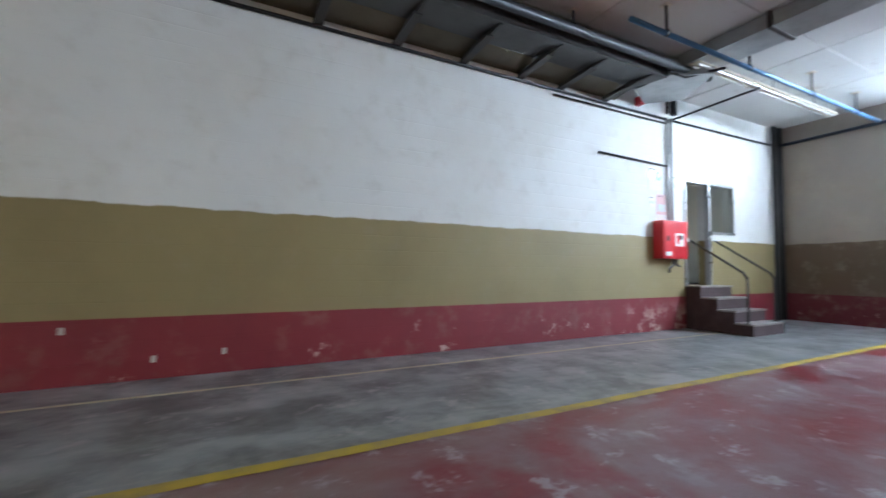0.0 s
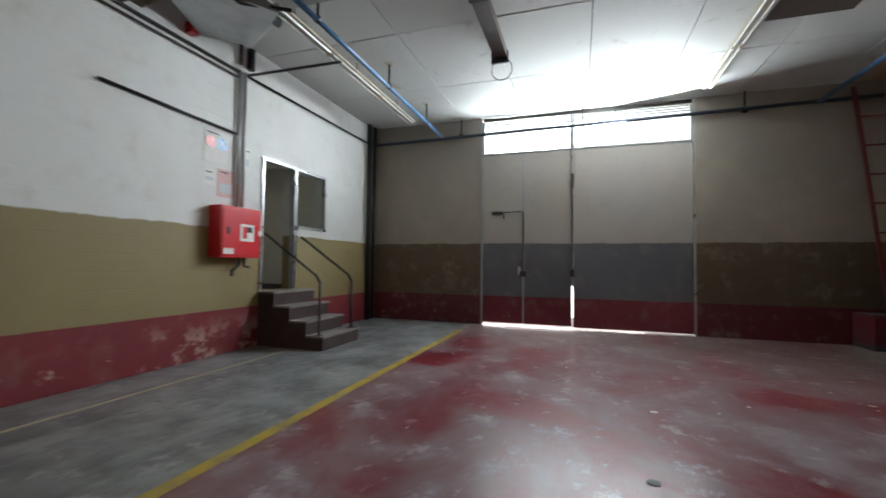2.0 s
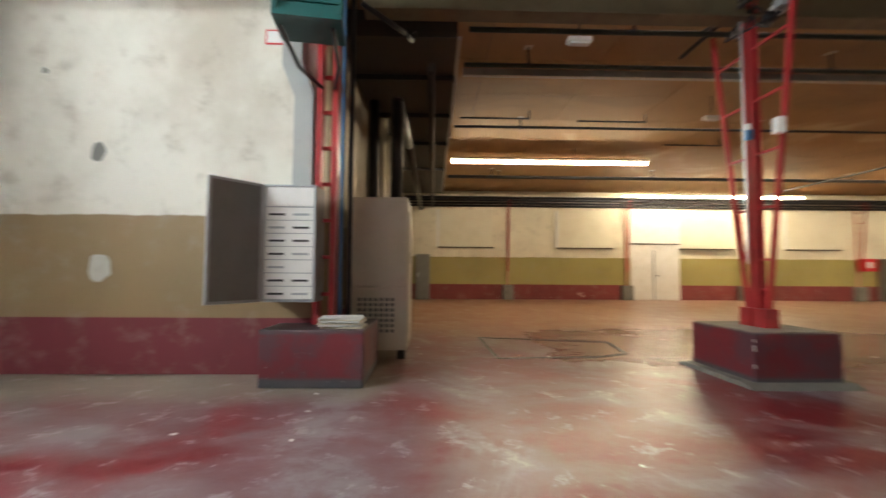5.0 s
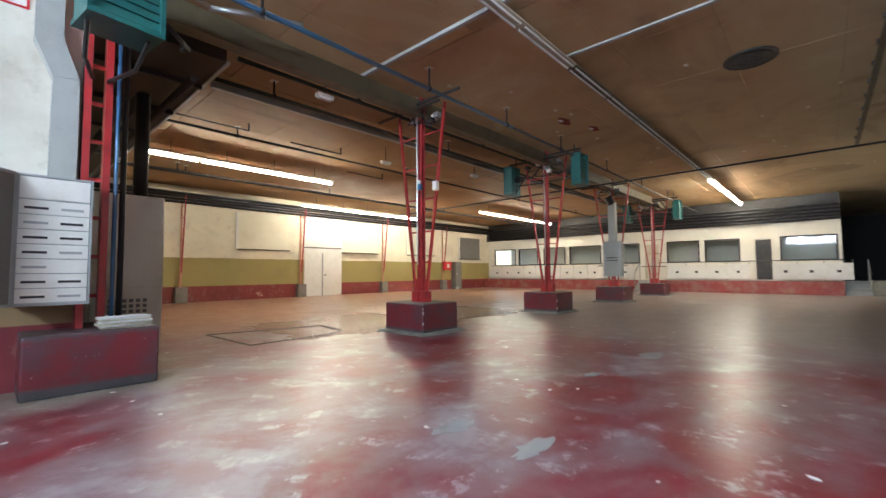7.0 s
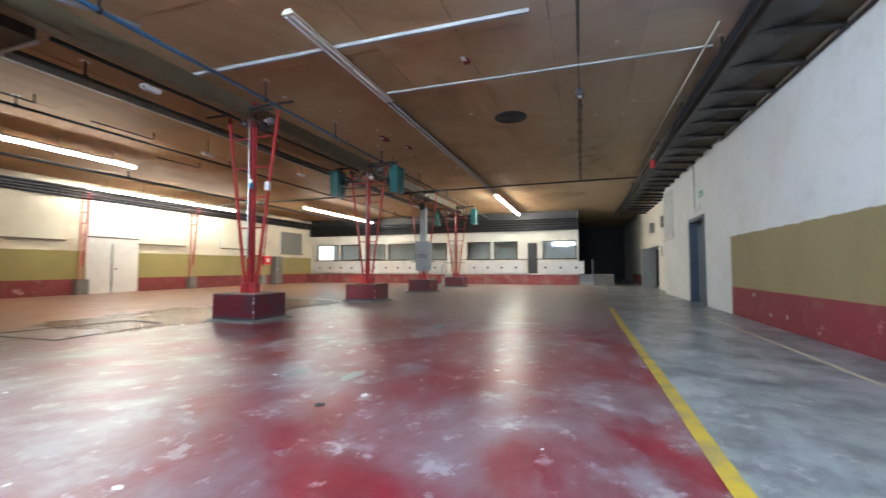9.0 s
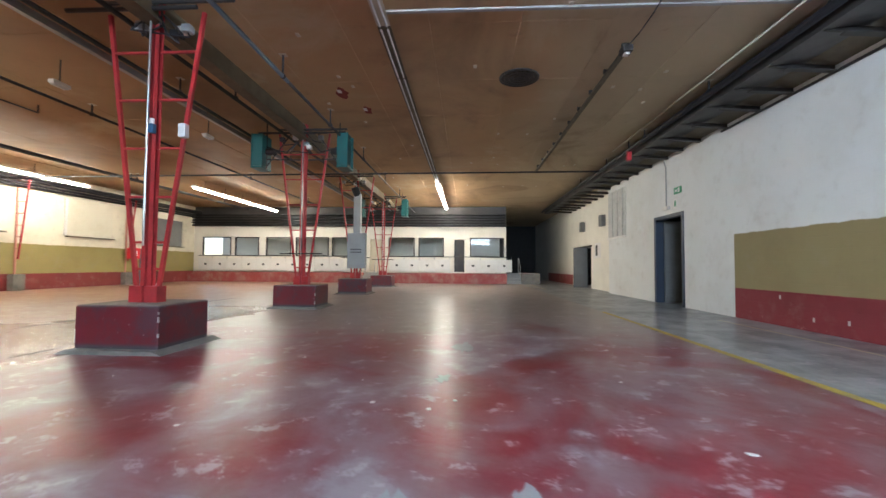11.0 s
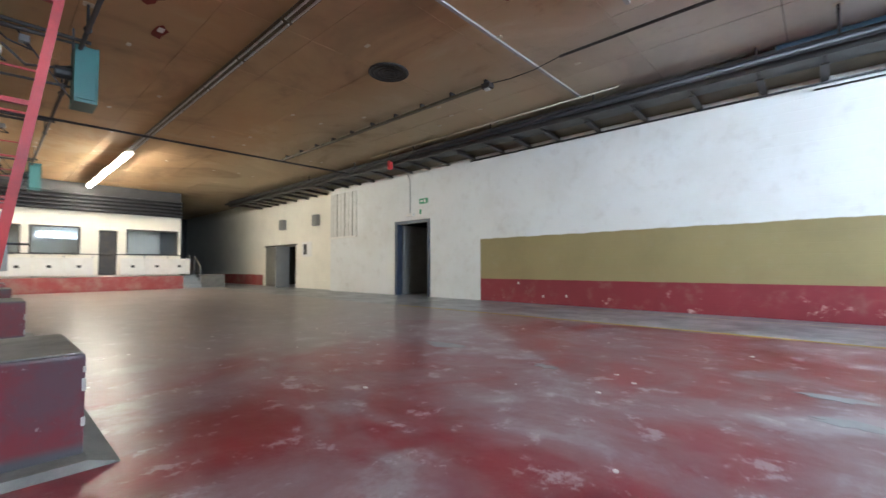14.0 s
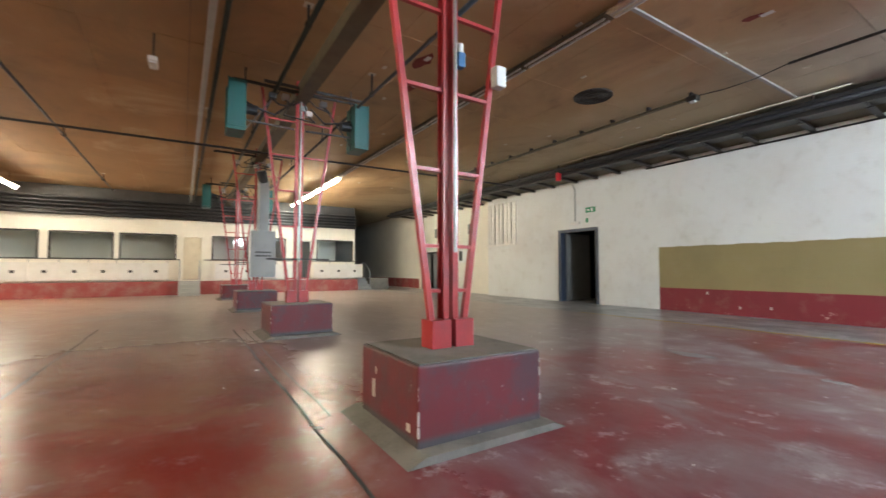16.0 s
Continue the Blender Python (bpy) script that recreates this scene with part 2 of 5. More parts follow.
def ceiling_board():
    """White boards near the gate, brown boards over the hall, window light painted on the north side, water stains."""
    m, nt, bsdf = nodes_of("ceiling_board")
    pos, xyz = world_xyz(nt)
    big, mid = noise_tex(nt, 0.5, 6, 0.6, pos), noise_tex(nt, 2.5, 7, 0.65, pos)
    isl = nt.nodes.new("ShaderNodeNewGeometry").outputs["Random Per Island"]
    brown = mixc(nt, big, (0.44, 0.275, 0.135), (0.56, 0.39, 0.215))
    smoke = add(nt, "ShaderNodeTexNoise", Scale=0.28, Detail=6.0, Roughness=0.6, Distortion=0.8)
    nt.links.new(pos, smoke.inputs["Vector"])
    brown = mixc(nt, calc(nt, "MULTIPLY", isl, 0.3), brown, (0.44, 0.29, 0.17))
    white = mixc(nt, calc(nt, "MULTIPLY", isl, 0.3), (0.64, 0.65, 0.63), (0.5, 0.5, 0.48))
    east = ramp(nt, calc(nt, "ADD", xyz[0], calc(nt, "MULTIPLY", xyz[1], 0.35)), 2.2, 4.6)
    # paler towards the north: window light laid into the board colour
    north = ramp(nt, xyz[1], 0.5, 3.2)
    f = calc(nt, "MAXIMUM", east, calc(nt, "MULTIPLY", north, 0.55))
    hall = ramp(nt, xyz[1], -3.2, -3.9)
    f = calc(nt, "MULTIPLY", f, calc(nt, "SUBTRACT", 1.0, hall))
    rust = mixc(nt, big, (0.32, 0.185, 0.085), (0.42, 0.275, 0.145))
    brown = mixc(nt, ramp(nt, xyz[1], -3.6, -5.5), brown, rust)
    brown = mixc(nt, calc(nt, "MULTIPLY", north, 0.6), brown, (0.50, 0.45, 0.32))
    f = calc(nt, "MULTIPLY", f, ramp(nt, xyz[0], -3.5, 1.5))
    brown = mixc(nt, calc(nt, "MULTIPLY", ramp(nt, smoke.outputs["Fac"], 0.5, 0.68), 0.7), brown, (0.24, 0.165, 0.095))
    brown = mixc(nt, calc(nt, "MULTIPLY", ramp(nt, smoke.outputs["Fac"], 0.46, 0.32), 0.5), brown, (0.60, 0.50, 0.33))
    c = mixc(nt, f, brown, white)
    c = mixc(nt, calc(nt, "MULTIPLY", ramp(nt, mid, 0.58, 0.78), 0.4), c, (0.22, 0.15, 0.1))
    nt.links.new(c, bsdf.inputs["Base Color"])
    bsdf.inputs["Roughness"].default_value = 0.7
    bsdf.inputs["Specular IOR Level"].default_value = 0.25
    bump(nt, bsdf, mid, 0.15, 0.012)
    return m


WHITE, OCHRE, RED = (0.70, 0.71, 0.70), (0.265, 0.21, 0.095), (0.205, 0.017, 0.027)
M_NORTH = wall_paint("north_wall_paint", WHITE, OCHRE, RED, band_from=-5.58, stain=0.24, blocks=True, salts=(2.2, 4.9))
# the gate wall is backlit: its shade is mixed into all three band colours
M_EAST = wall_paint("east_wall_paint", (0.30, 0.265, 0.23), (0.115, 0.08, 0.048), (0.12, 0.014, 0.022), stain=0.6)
M_SOUTH = wall_paint("south_wall_paint", (0.72, 0.69, 0.61), (0.26, 0.175, 0.085), (0.17, 0.02, 0.03), stain=0.65)
M_HALL = wall_paint("hall_wall_paint", (0.72, 0.67, 0.53), (0.31, 0.255, 0.085), (0.20, 0.03, 0.03), stain=0.4)
# hall paint again, with the shade behind the cabinets mixed into the bands
M_HALL_SHADE = wall_paint("shaded_hall_paint", (0.30, 0.25, 0.17), (0.2, 0.15, 0.07), (0.14, 0.03, 0.03), stain=0.6)
M_FAR = plain("far_wall_paint", (0.78, 0.75, 0.66), 0.6, amount=0.2, scale=1.0)
M_FLOOR, M_CEIL = floor_paint(), ceiling_board()
M_REDST = plain("red_steel_paint", (0.40, 0.03, 0.034), 0.36, 0.0, (0.17, 0.025, 0.03), 0.5, 5)
def plinth_paint():
    """Red paint with a slate-grey painted foot and top edge, scuffed."""
    m, nt, bsdf = nodes_of("banded_plinth_paint")
    pos, xyz = world_xyz(nt)
    mid, fine = noise_tex(nt, 3.0, 8, 0.68, pos), noise_tex(nt, 22, 6, 0.7, pos)
    z = calc(nt, "ADD", xyz[2], calc(nt, "MULTIPLY", calc(nt, "SUBTRACT", mid, 0.5), 0.07))
    red = mixc(nt, ramp(nt, mid, 0.4, 0.65), (0.145, 0.013, 0.02), (0.085, 0.032, 0.042))
    slate = mixc(nt, mid, (0.035, 0.038, 0.045), (0.085, 0.085, 0.09))
    c = mixc(nt, ramp(nt, z, 0.12, 0.07), red, slate)
    c = mixc(nt, calc(nt, "MULTIPLY", ramp(nt, z, 0.53, 0.56), 0.7), c, slate)
    c = mixc(nt, calc(nt, "MULTIPLY", ramp(nt, fine, 0.66, 0.7), 0.5), c, (0.4, 0.38, 0.34))
    nt.links.new(c, bsdf.inputs["Base Color"])
    bsdf.inputs["Roughness"].default_value = 0.48
    bump(nt, bsdf, calc(nt, "ADD", mid, fine), 0.25, 0.008)
    return m


M_PLINTH = plinth_paint()
M_PLINTH_TOP = plain("plinth_concrete", (0.20, 0.19, 0.17), 0.7, 0, (0.1, 0.1, 0.09), 0.6, 4)
M_TEAL = plain("teal_enamel", (0.014, 0.115, 0.11), 0.4, 0, (0.03, 0.1, 0.1), 0.5, 6)
M_DARK = plain("dark_steel", (0.045, 0.043, 0.042), 0.5, 0.4, (0.09, 0.07, 0.05), 0.5, 5)
M_BLACK = plain("black_pipe", (0.02, 0.02, 0.022), 0.45, 0.2)
M_PINE = plain("dark_green_pipe", (0.022, 0.035, 0.026), 0.45, 0.1)
M_BLUE = plain("blue_pipe_paint", (0.05, 0.15, 0.30), 0.35, 0.2, (0.1, 0.13, 0.16), 0.5, 5)
M_GALV = plain("galvanised_sheet", (0.42, 0.43, 0.43), 0.38, 0.8, (0.25, 0.25, 0.25), 0.4, 4)
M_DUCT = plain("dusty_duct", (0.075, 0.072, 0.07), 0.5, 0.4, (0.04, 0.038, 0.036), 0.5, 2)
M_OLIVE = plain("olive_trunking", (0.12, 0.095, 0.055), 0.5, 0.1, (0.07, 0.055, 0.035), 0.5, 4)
M_WHITE = plain("white_enamel", (0.72, 0.71, 0.68), 0.4, 0, (0.5, 0.47, 0.4), 0.3, 4)
M_CREAM = plain("cream_enamel", (0.62, 0.56, 0.43), 0.42, 0, (0.42, 0.35, 0.24), 0.4, 3)
M_PUTTY = plain("putty_enamel", (0.66, 0.62, 0.52), 0.42, 0, (0.5, 0.45, 0.35), 0.35, 3)
M_GREY = plain("grey_enamel", (0.34, 0.36, 0.37), 0.42, 0, (0.22, 0.22, 0.21), 0.4, 4)
M_ALU = plain("brushed_aluminium", (0.55, 0.56, 0.57), 0.3, 0.9, None, 0.2, 8)
# worn paint, kept near black: the shadow on the steps' sides is in it
M_STEP = plain("worn_shaded_step_paint", (0.05, 0.027, 0.03), 0.65, 0, (0.1, 0.07, 0.07), 0.5, 5)
M_BOX = plain("red_box_enamel", (0.62, 0.02, 0.03), 0.32, 0, (0.45, 0.02, 0.03), 0.25, 4, 0.03)
M_YELLOW = plain("yellow_line_paint", (0.52, 0.36, 0.03), 0.5, 0, (0.25, 0.22, 0.14), 0.75, 4)
M_PALE = plain("faded_line_paint", (0.62, 0.56, 0.38), 0.6, 0, (0.42, 0.4, 0.34), 0.7, 3)
M_BLUEDOOR = plain("blue_door_paint", (0.035, 0.05, 0.08), 0.4, 0, (0.05, 0.05, 0.06), 0.4, 4)
# near black in place of missing light, for rooms and passage walls
M_VOID = plain("unlit_black", (0.03, 0.03, 0.03), 0.8)
M_TIN = plain("corrugated_tin", (0.55, 0.55, 0.53), 0.4, 0.3)
M_PAPER = plain("paper_sheet", (0.75, 0.74, 0.72), 0.7, 0, (0.6, 0.6, 0.6), 0.3, 10)
M_GREEN = plain("exit_sign_green", (0.03, 0.28, 0.12), 0.4)
M_INK = plain("black_ink", (0.03, 0.03, 0.03), 0.6)
M_TUBE = glow("lit_tube", (1.0, 0.9, 0.7), 60.0)
M_OFFTUBE = plain("unlit_tube", (0.72, 0.73, 0.72), 0.25, 0, (0.5, 0.5, 0.5), 0.3)
M_SKYCARD = glow("overcast_sky", (0.93, 0.97, 1.0), 2.4)


M_TRUNK = plain("brown_trunking", (0.10, 0.075, 0.065), 0.5, 0.2, (0.16, 0.12, 0.1), 0.5, 6)
M_REDPLAT = plain("red_platform_paint", (0.27, 0.04, 0.04), 0.55, 0, (0.34, 0.25, 0.2), 0.6, 2)
M_PINKPAPER = plain("pink_paper", (0.62, 0.38, 0.38), 0.7, 0, (0.7, 0.6, 0.6), 0.4, 8)
M_BLUEPRINT = plain("faded_print", (0.5, 0.6, 0.62), 0.7, 0, (0.66, 0.5, 0.5), 0.6, 14)
M_TREAD = plain("tread_concrete", (0.25, 0.225, 0.21), 0.6, 0, (0.13, 0.11, 0.105), 0.6, 6)
M_PATCH = plain("patch_plaster", (0.5, 0.48, 0.44), 0.8, 0, (0.4, 0.38, 0.35), 0.5, 14)
M_DARKGREY = plain("grey_door_inside", (0.17, 0.17, 0.16), 0.55, 0, (0.12, 0.11, 0.1), 0.4, 4)
M_GREYPAINT = plain("grey_duct_paint", (0.36, 0.37, 0.36), 0.5, 0, (0.26, 0.26, 0.25), 0.4, 3)
M_FADED = plain("faded_red_steel", (0.52, 0.2, 0.15), 0.55, 0, (0.6, 0.4, 0.3), 0.5, 4)
M_HOLE = plain("torn_red_backing", (0.2, 0.03, 0.02), 0.8)
M_BOARD = plain("cream_board", (0.70, 0.66, 0.53), 0.6, 0, (0.58, 0.52, 0.38), 0.4, 1.5)


def glass(name, tint, rough=0.03):
    m, nt, bsdf = nodes_of(name)
    bsdf.inputs["Base Color"].default_value = (*tint, 1)
    bsdf.inputs["Roughness"].default_value = rough
    bsdf.inputs["Transmission Weight"].default_value = 1.0
    bsdf.inputs["IOR"].default_value = 1.45
    return m


M_GLASS = glass("window_glass", (0.86, 0.9, 0.88))


# ---- building helpers ----
def box(bm, x0, y0, z0, x1, y1, z1, bevel=0.0):
    r = bmesh.ops.create_cube(bm, size=1)
    bmesh.ops.scale(bm, vec=(abs(x1 - x0), abs(y1 - y0), abs(z1 - z0)), verts=r["verts"])
    bmesh.ops.translate(bm, vec=((x0 + x1) / 2, (y0 + y1) / 2, (z0 + z1) / 2), verts=r["verts"])
    if bevel:
        edges = list({e for v in r["verts"] for e in v.link_edges})
        bmesh.ops.bevel(bm, geom=edges, offset=bevel, segments=2, affect="EDGES", profile=0.6)
    return bm


def rod(bm, a, b, r=0.02, sides=10, r2=None):
    a, b = Vector(a), Vector(b)
    m = Matrix.Translation((a + b) / 2) @ (b - a).to_track_quat("Z", "Y").to_matrix().to_4x4()
    bmesh.ops.create_cone(bm, cap_ends=True, segments=sides, radius1=r, radius2=r if r2 is None else r2, depth=(b - a).length, matrix=m)
    return bm


def bar(bm, a, b, w, h):
    """A square bar from a to b."""
    a, b = Vector(a), Vector(b)
    m = Matrix.Translation((a + b) / 2) @ (b - a).to_track_quat("Z", "Y").to_matrix().to_4x4() @ Matrix.Diagonal((w, h, (b - a).length, 1))
    bmesh.ops.create_cube(bm, size=1, matrix=m)
    return bm


def polyrod(bm, pts, r=0.02, sides=8):
    for a, b in zip(pts, pts[1:]):
        rod(bm, a, b, r, sides)
    for p in pts[1:-1]:
        bmesh.ops.create_icosphere(bm, subdivisions=1, radius=r * 1.05, matrix=Matrix.Translation(p))
    return bm


def slab(bm, pts, ax, d0, d1):
    """A prism: a polygon of (u, v) points, drawn out along the axis ax from d0 to d1."""
    def p(u, v, d):
        return {"x": (d, u, v), "y": (u, d, v), "z": (u, v, d)}[ax]
    lo = [bm.verts.new(p(u, v, d0)) for u, v in pts]
    hi = [bm.verts.new(p(u, v, d1)) for u, v in pts]
    bm.faces.new(lo)
    bm.faces.new(hi[::-1])
    for i in range(len(pts)):
        j = (i + 1) % len(pts)
        bm.faces.new((lo[i], hi[i], hi[j], lo[j]))
    bmesh.ops.recalc_face_normals(bm, faces=bm.faces)
    return bm


def B(*a, **k):
    return box(bmesh.new(), *a, **k)


def mesh_ob(name, bm, material, smooth=False):
    me = bpy.data.meshes.new(name)
    bm.to_mesh(me)
    bm.free()
    if smooth:
        for p in me.polygons:
            p.use_smooth = len(p.vertices) == 4
    me.materials.append(material)
    return new(name, me)


def part(name, bm, material, parent, label="", smooth=False):
    ob = mesh_ob(name, bm, material, smooth)
    ob.parent = parent
    if label:
        tagged(ob, label)
    return ob


def struct(name, bm, material, label="", category=""):
    return tagged(mesh_ob(name, bm, material), label, category, kind="structure")


def thing(name, label, category, group=""):
    return tagged(new(name), label, category, group)


def wall_x(name, material, y0, y1, x0, x1, z1, holes, label):
    """A wall along x with openings (xa, xb, za, zb) right through it."""
    bm = bmesh.new()
    xs = sorted({x0, x1, *[h[0] for h in holes], *[h[1] for h in holes]})
    for a, b in zip(xs, xs[1:]):
        cuts = sorted((h[2], h[3]) for h in holes if h[0] <= a + 1e-6 and h[1] >= b - 1e-6)
        z = 0.0
        for za, zb in cuts:
            if za > z:
                box(bm, a, y0, z, b, y1, za)
            z = zb
        if z < z1:
            box(bm, a, y0, z, b, y1, z1)
    bmesh.ops.remove_doubles(bm, verts=bm.verts, dist=1e-5)
    return struct(name, bm, material, label, "wall")


def wall_y(name, material, x0, x1, y0, y1, z1, holes, label):
    bm = bmesh.new()
    ys = sorted({y0, y1, *[h[0] for h in holes], *[h[1] for h in holes]})
    for a, b in zip(ys, ys[1:]):
        cuts = sorted((h[2], h[3]) for h in holes if h[0] <= a + 1e-6 and h[1] >= b - 1e-6)
        z = 0.0
        for za, zb in cuts:
            if za > z:
                box(bm, x0, a, z, x1, b, za)
            z = zb
        if z < z1:
            box(bm, x0, a, z, x1, b, z1)
    bmesh.ops.remove_doubles(bm, verts=bm.verts, dist=1e-5)
    return struct(name, bm, material, label, "wall")


# ---- the building ----
# red steel paint darkened by the shade of the unlit gate corner
M_REDST_SHADE = plain("shaded_red_steel", (0.15, 0.02, 0.022), 0.5, 0, (0.07, 0.02, 0.02), 0.5, 5)
M_STRIP = plain("dull_strip_metal", (0.42, 0.42, 0.41), 0.5, 0.1, (0.28, 0.26, 0.23), 0.6, 3)
M_BARE = plain("bare_screed", (0.30, 0.31, 0.32), 0.5, 0, (0.2, 0.19, 0.19), 0.6, 5)
struct("floor", B(WEST - 0.3, HALL_S - 0.3, -0.2, EX + 3.0, NY2 + 3.0, 0.0), M_FLOOR, "worn red floor paint over grey concrete, scuffed and shiny", "floor")

N_DOOR, N_WIN = (5.42, 6.22, 0.86, 3.03), (6.28, 7.16, 1.97, 3.03)
EXIT_D, DARK_D = (-9.35, -7.69, 0.0, 2.55), (-20.4, -17.2, 0.0, 2.05)
wall_x("wall_north", M_NORTH, NY, NY + 0.22, JOG, EX + 0.22, CZ, [N_DOOR, N_WIN, EXIT_D], "long plaster wall, white above ochre and red bands")
wall_x("wall_north_west", M_FAR, NY2, NY2 + 0.22, WEST, JOG, CZ, [DARK_D], "dim white plaster wall deep in the hall")
struct("wall_jog", B(JOG - 0.2, NY + 0.22, 0, JOG, NY2, CZ), M_NORTH, "short white return of the wall", "wall")
wall_y("wall_east", M_EAST, EX, EX + 0.22, SY - 0.22, NY, CZ, [(-1.0, 3.3, 0.0, CZ)], "stained gate wall with ochre and red bands, darkened for the light behind it")
struct("wall_south_entrance", B(HALL_E, SY - 0.22, 0, EX, SY, CZ), M_SOUTH, "white and ochre plaster wall with red base band, patched", "wall")
struct("wall_hall_east", B(HALL_E, HALL_S, 0, HALL_E + 0.22, SY - 0.22, CZ), M_HALL_SHADE, "hall side wall behind the cabinets", "wall")
struct("wall_hall_south", B(FAR_X - 0.22, HALL_S - 0.22, 0, HALL_E + 0.22, HALL_S, CZ), M_HALL, "cream wall with olive ochre and red bands", "wall")
struct("wall_far_west", B(WEST - 0.22, FAR_R - 3, 0, WEST, NY2 + 0.22, CZ), M_VOID, "end wall of the passage, coloured near black for the darkness there", "wall")

# ceiling boards with open joints under a deck
bm = bmesh.new()
bx, by = 1.9, 1.35
nx, ny = int((EX - WEST) / bx) + 1, int((NY2 - HALL_S) / by) + 1
for i in range(nx):
    for j in range(ny):
        x0, y0 = EX - (i + 1) * bx, NY - (j + 1) * by + 0.34
        if y0 + by < SY and x0 > HALL_E:
            continue
        g = 0.007 if x0 > -1 else 0.003
        dz = random.uniform(-0.004, 0.004)
        box(bm, x0 + g, y0 + g, CZ + dz, x0 + bx - g, y0 + by - g, CZ + 0.03 + dz)
ceil = struct("ceiling", bm, M_CEIL, "ceiling of large boards, white by the gate, smoke-brown over the hall, window light painted in to the north", "ceiling")
struct("roof_deck", B(WEST - 0.3, HALL_S - 0.3, CZ + 0.04, EX + 0.3, NY2 + 0.4, CZ + 0.2), M_DUCT, "roof deck above the boards", "roof")

# rooms behind the openings
struct("side_room", B(5.0, NY + 2.4, 0.6, 7.6, NY + 2.5, 3.4), M_FAR, "wall of the room behind the steps", "wall")
struct("side_room_floor", B(5.0, NY + 0.22, 0.66, 7.6, NY + 2.5, 0.86), M_STEP, "floor of the side room", "floor")
struct("side_room_side", B(7.5, NY + 0.22, 0.86, 7.6, NY + 2.4, 3.4), M_FAR, "side wall of the room", "wall")
struct("side_room_side_west", B(5.0, NY + 0.22, 0.86, 5.1, NY + 2.4, 3.4), M_FAR, "side wall of the room", "wall")
struct("side_room_ceiling", B(5.0, NY + 0.22, 3.4, 7.6, NY + 2.5, 3.5), M_FAR, "ceiling of the side room", "ceiling")
# the rooms' darkness is in the wall colour
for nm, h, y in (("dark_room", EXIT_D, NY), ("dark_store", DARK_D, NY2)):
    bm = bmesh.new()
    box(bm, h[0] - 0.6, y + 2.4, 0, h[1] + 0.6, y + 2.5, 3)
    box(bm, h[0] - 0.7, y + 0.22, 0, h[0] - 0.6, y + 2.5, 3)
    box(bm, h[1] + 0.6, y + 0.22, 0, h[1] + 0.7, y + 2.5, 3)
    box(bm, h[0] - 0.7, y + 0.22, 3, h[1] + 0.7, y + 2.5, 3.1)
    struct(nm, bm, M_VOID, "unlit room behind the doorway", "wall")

# painted floor lines
def line(name, x0, x1, y, w, mat, lab):
    bm = bmesh.new()
    rnd = random.Random(int(y * 10))
    x = x0
    pts = []
    while x < x1:
        pts.append((x, rnd.uniform(-0.008, 0.008)))
        x += 0.35
    pts.append((x1, 0))
    for (a, da), (b, db) in zip(pts, pts[1:]):
        vs = [bm.verts.new(p) for p in ((a, y - w / 2 + da, 0.004), (b, y - w / 2 + db, 0.004), (b, y + w / 2 + db, 0.004), (a, y + w / 2 + da, 0.004))]
        bm.faces.new(vs)
    struct(name, bm, mat, lab, "floor line")


line("trim_yellow_line", -6.3, 8.2, 3.46, 0.11, M_YELLOW, "worn yellow line painted on the floor")
line("trim_faded_line", -5.0, 5.3, 5.36, 0.06, M_PALE, "faded thin yellow line beside the wall")


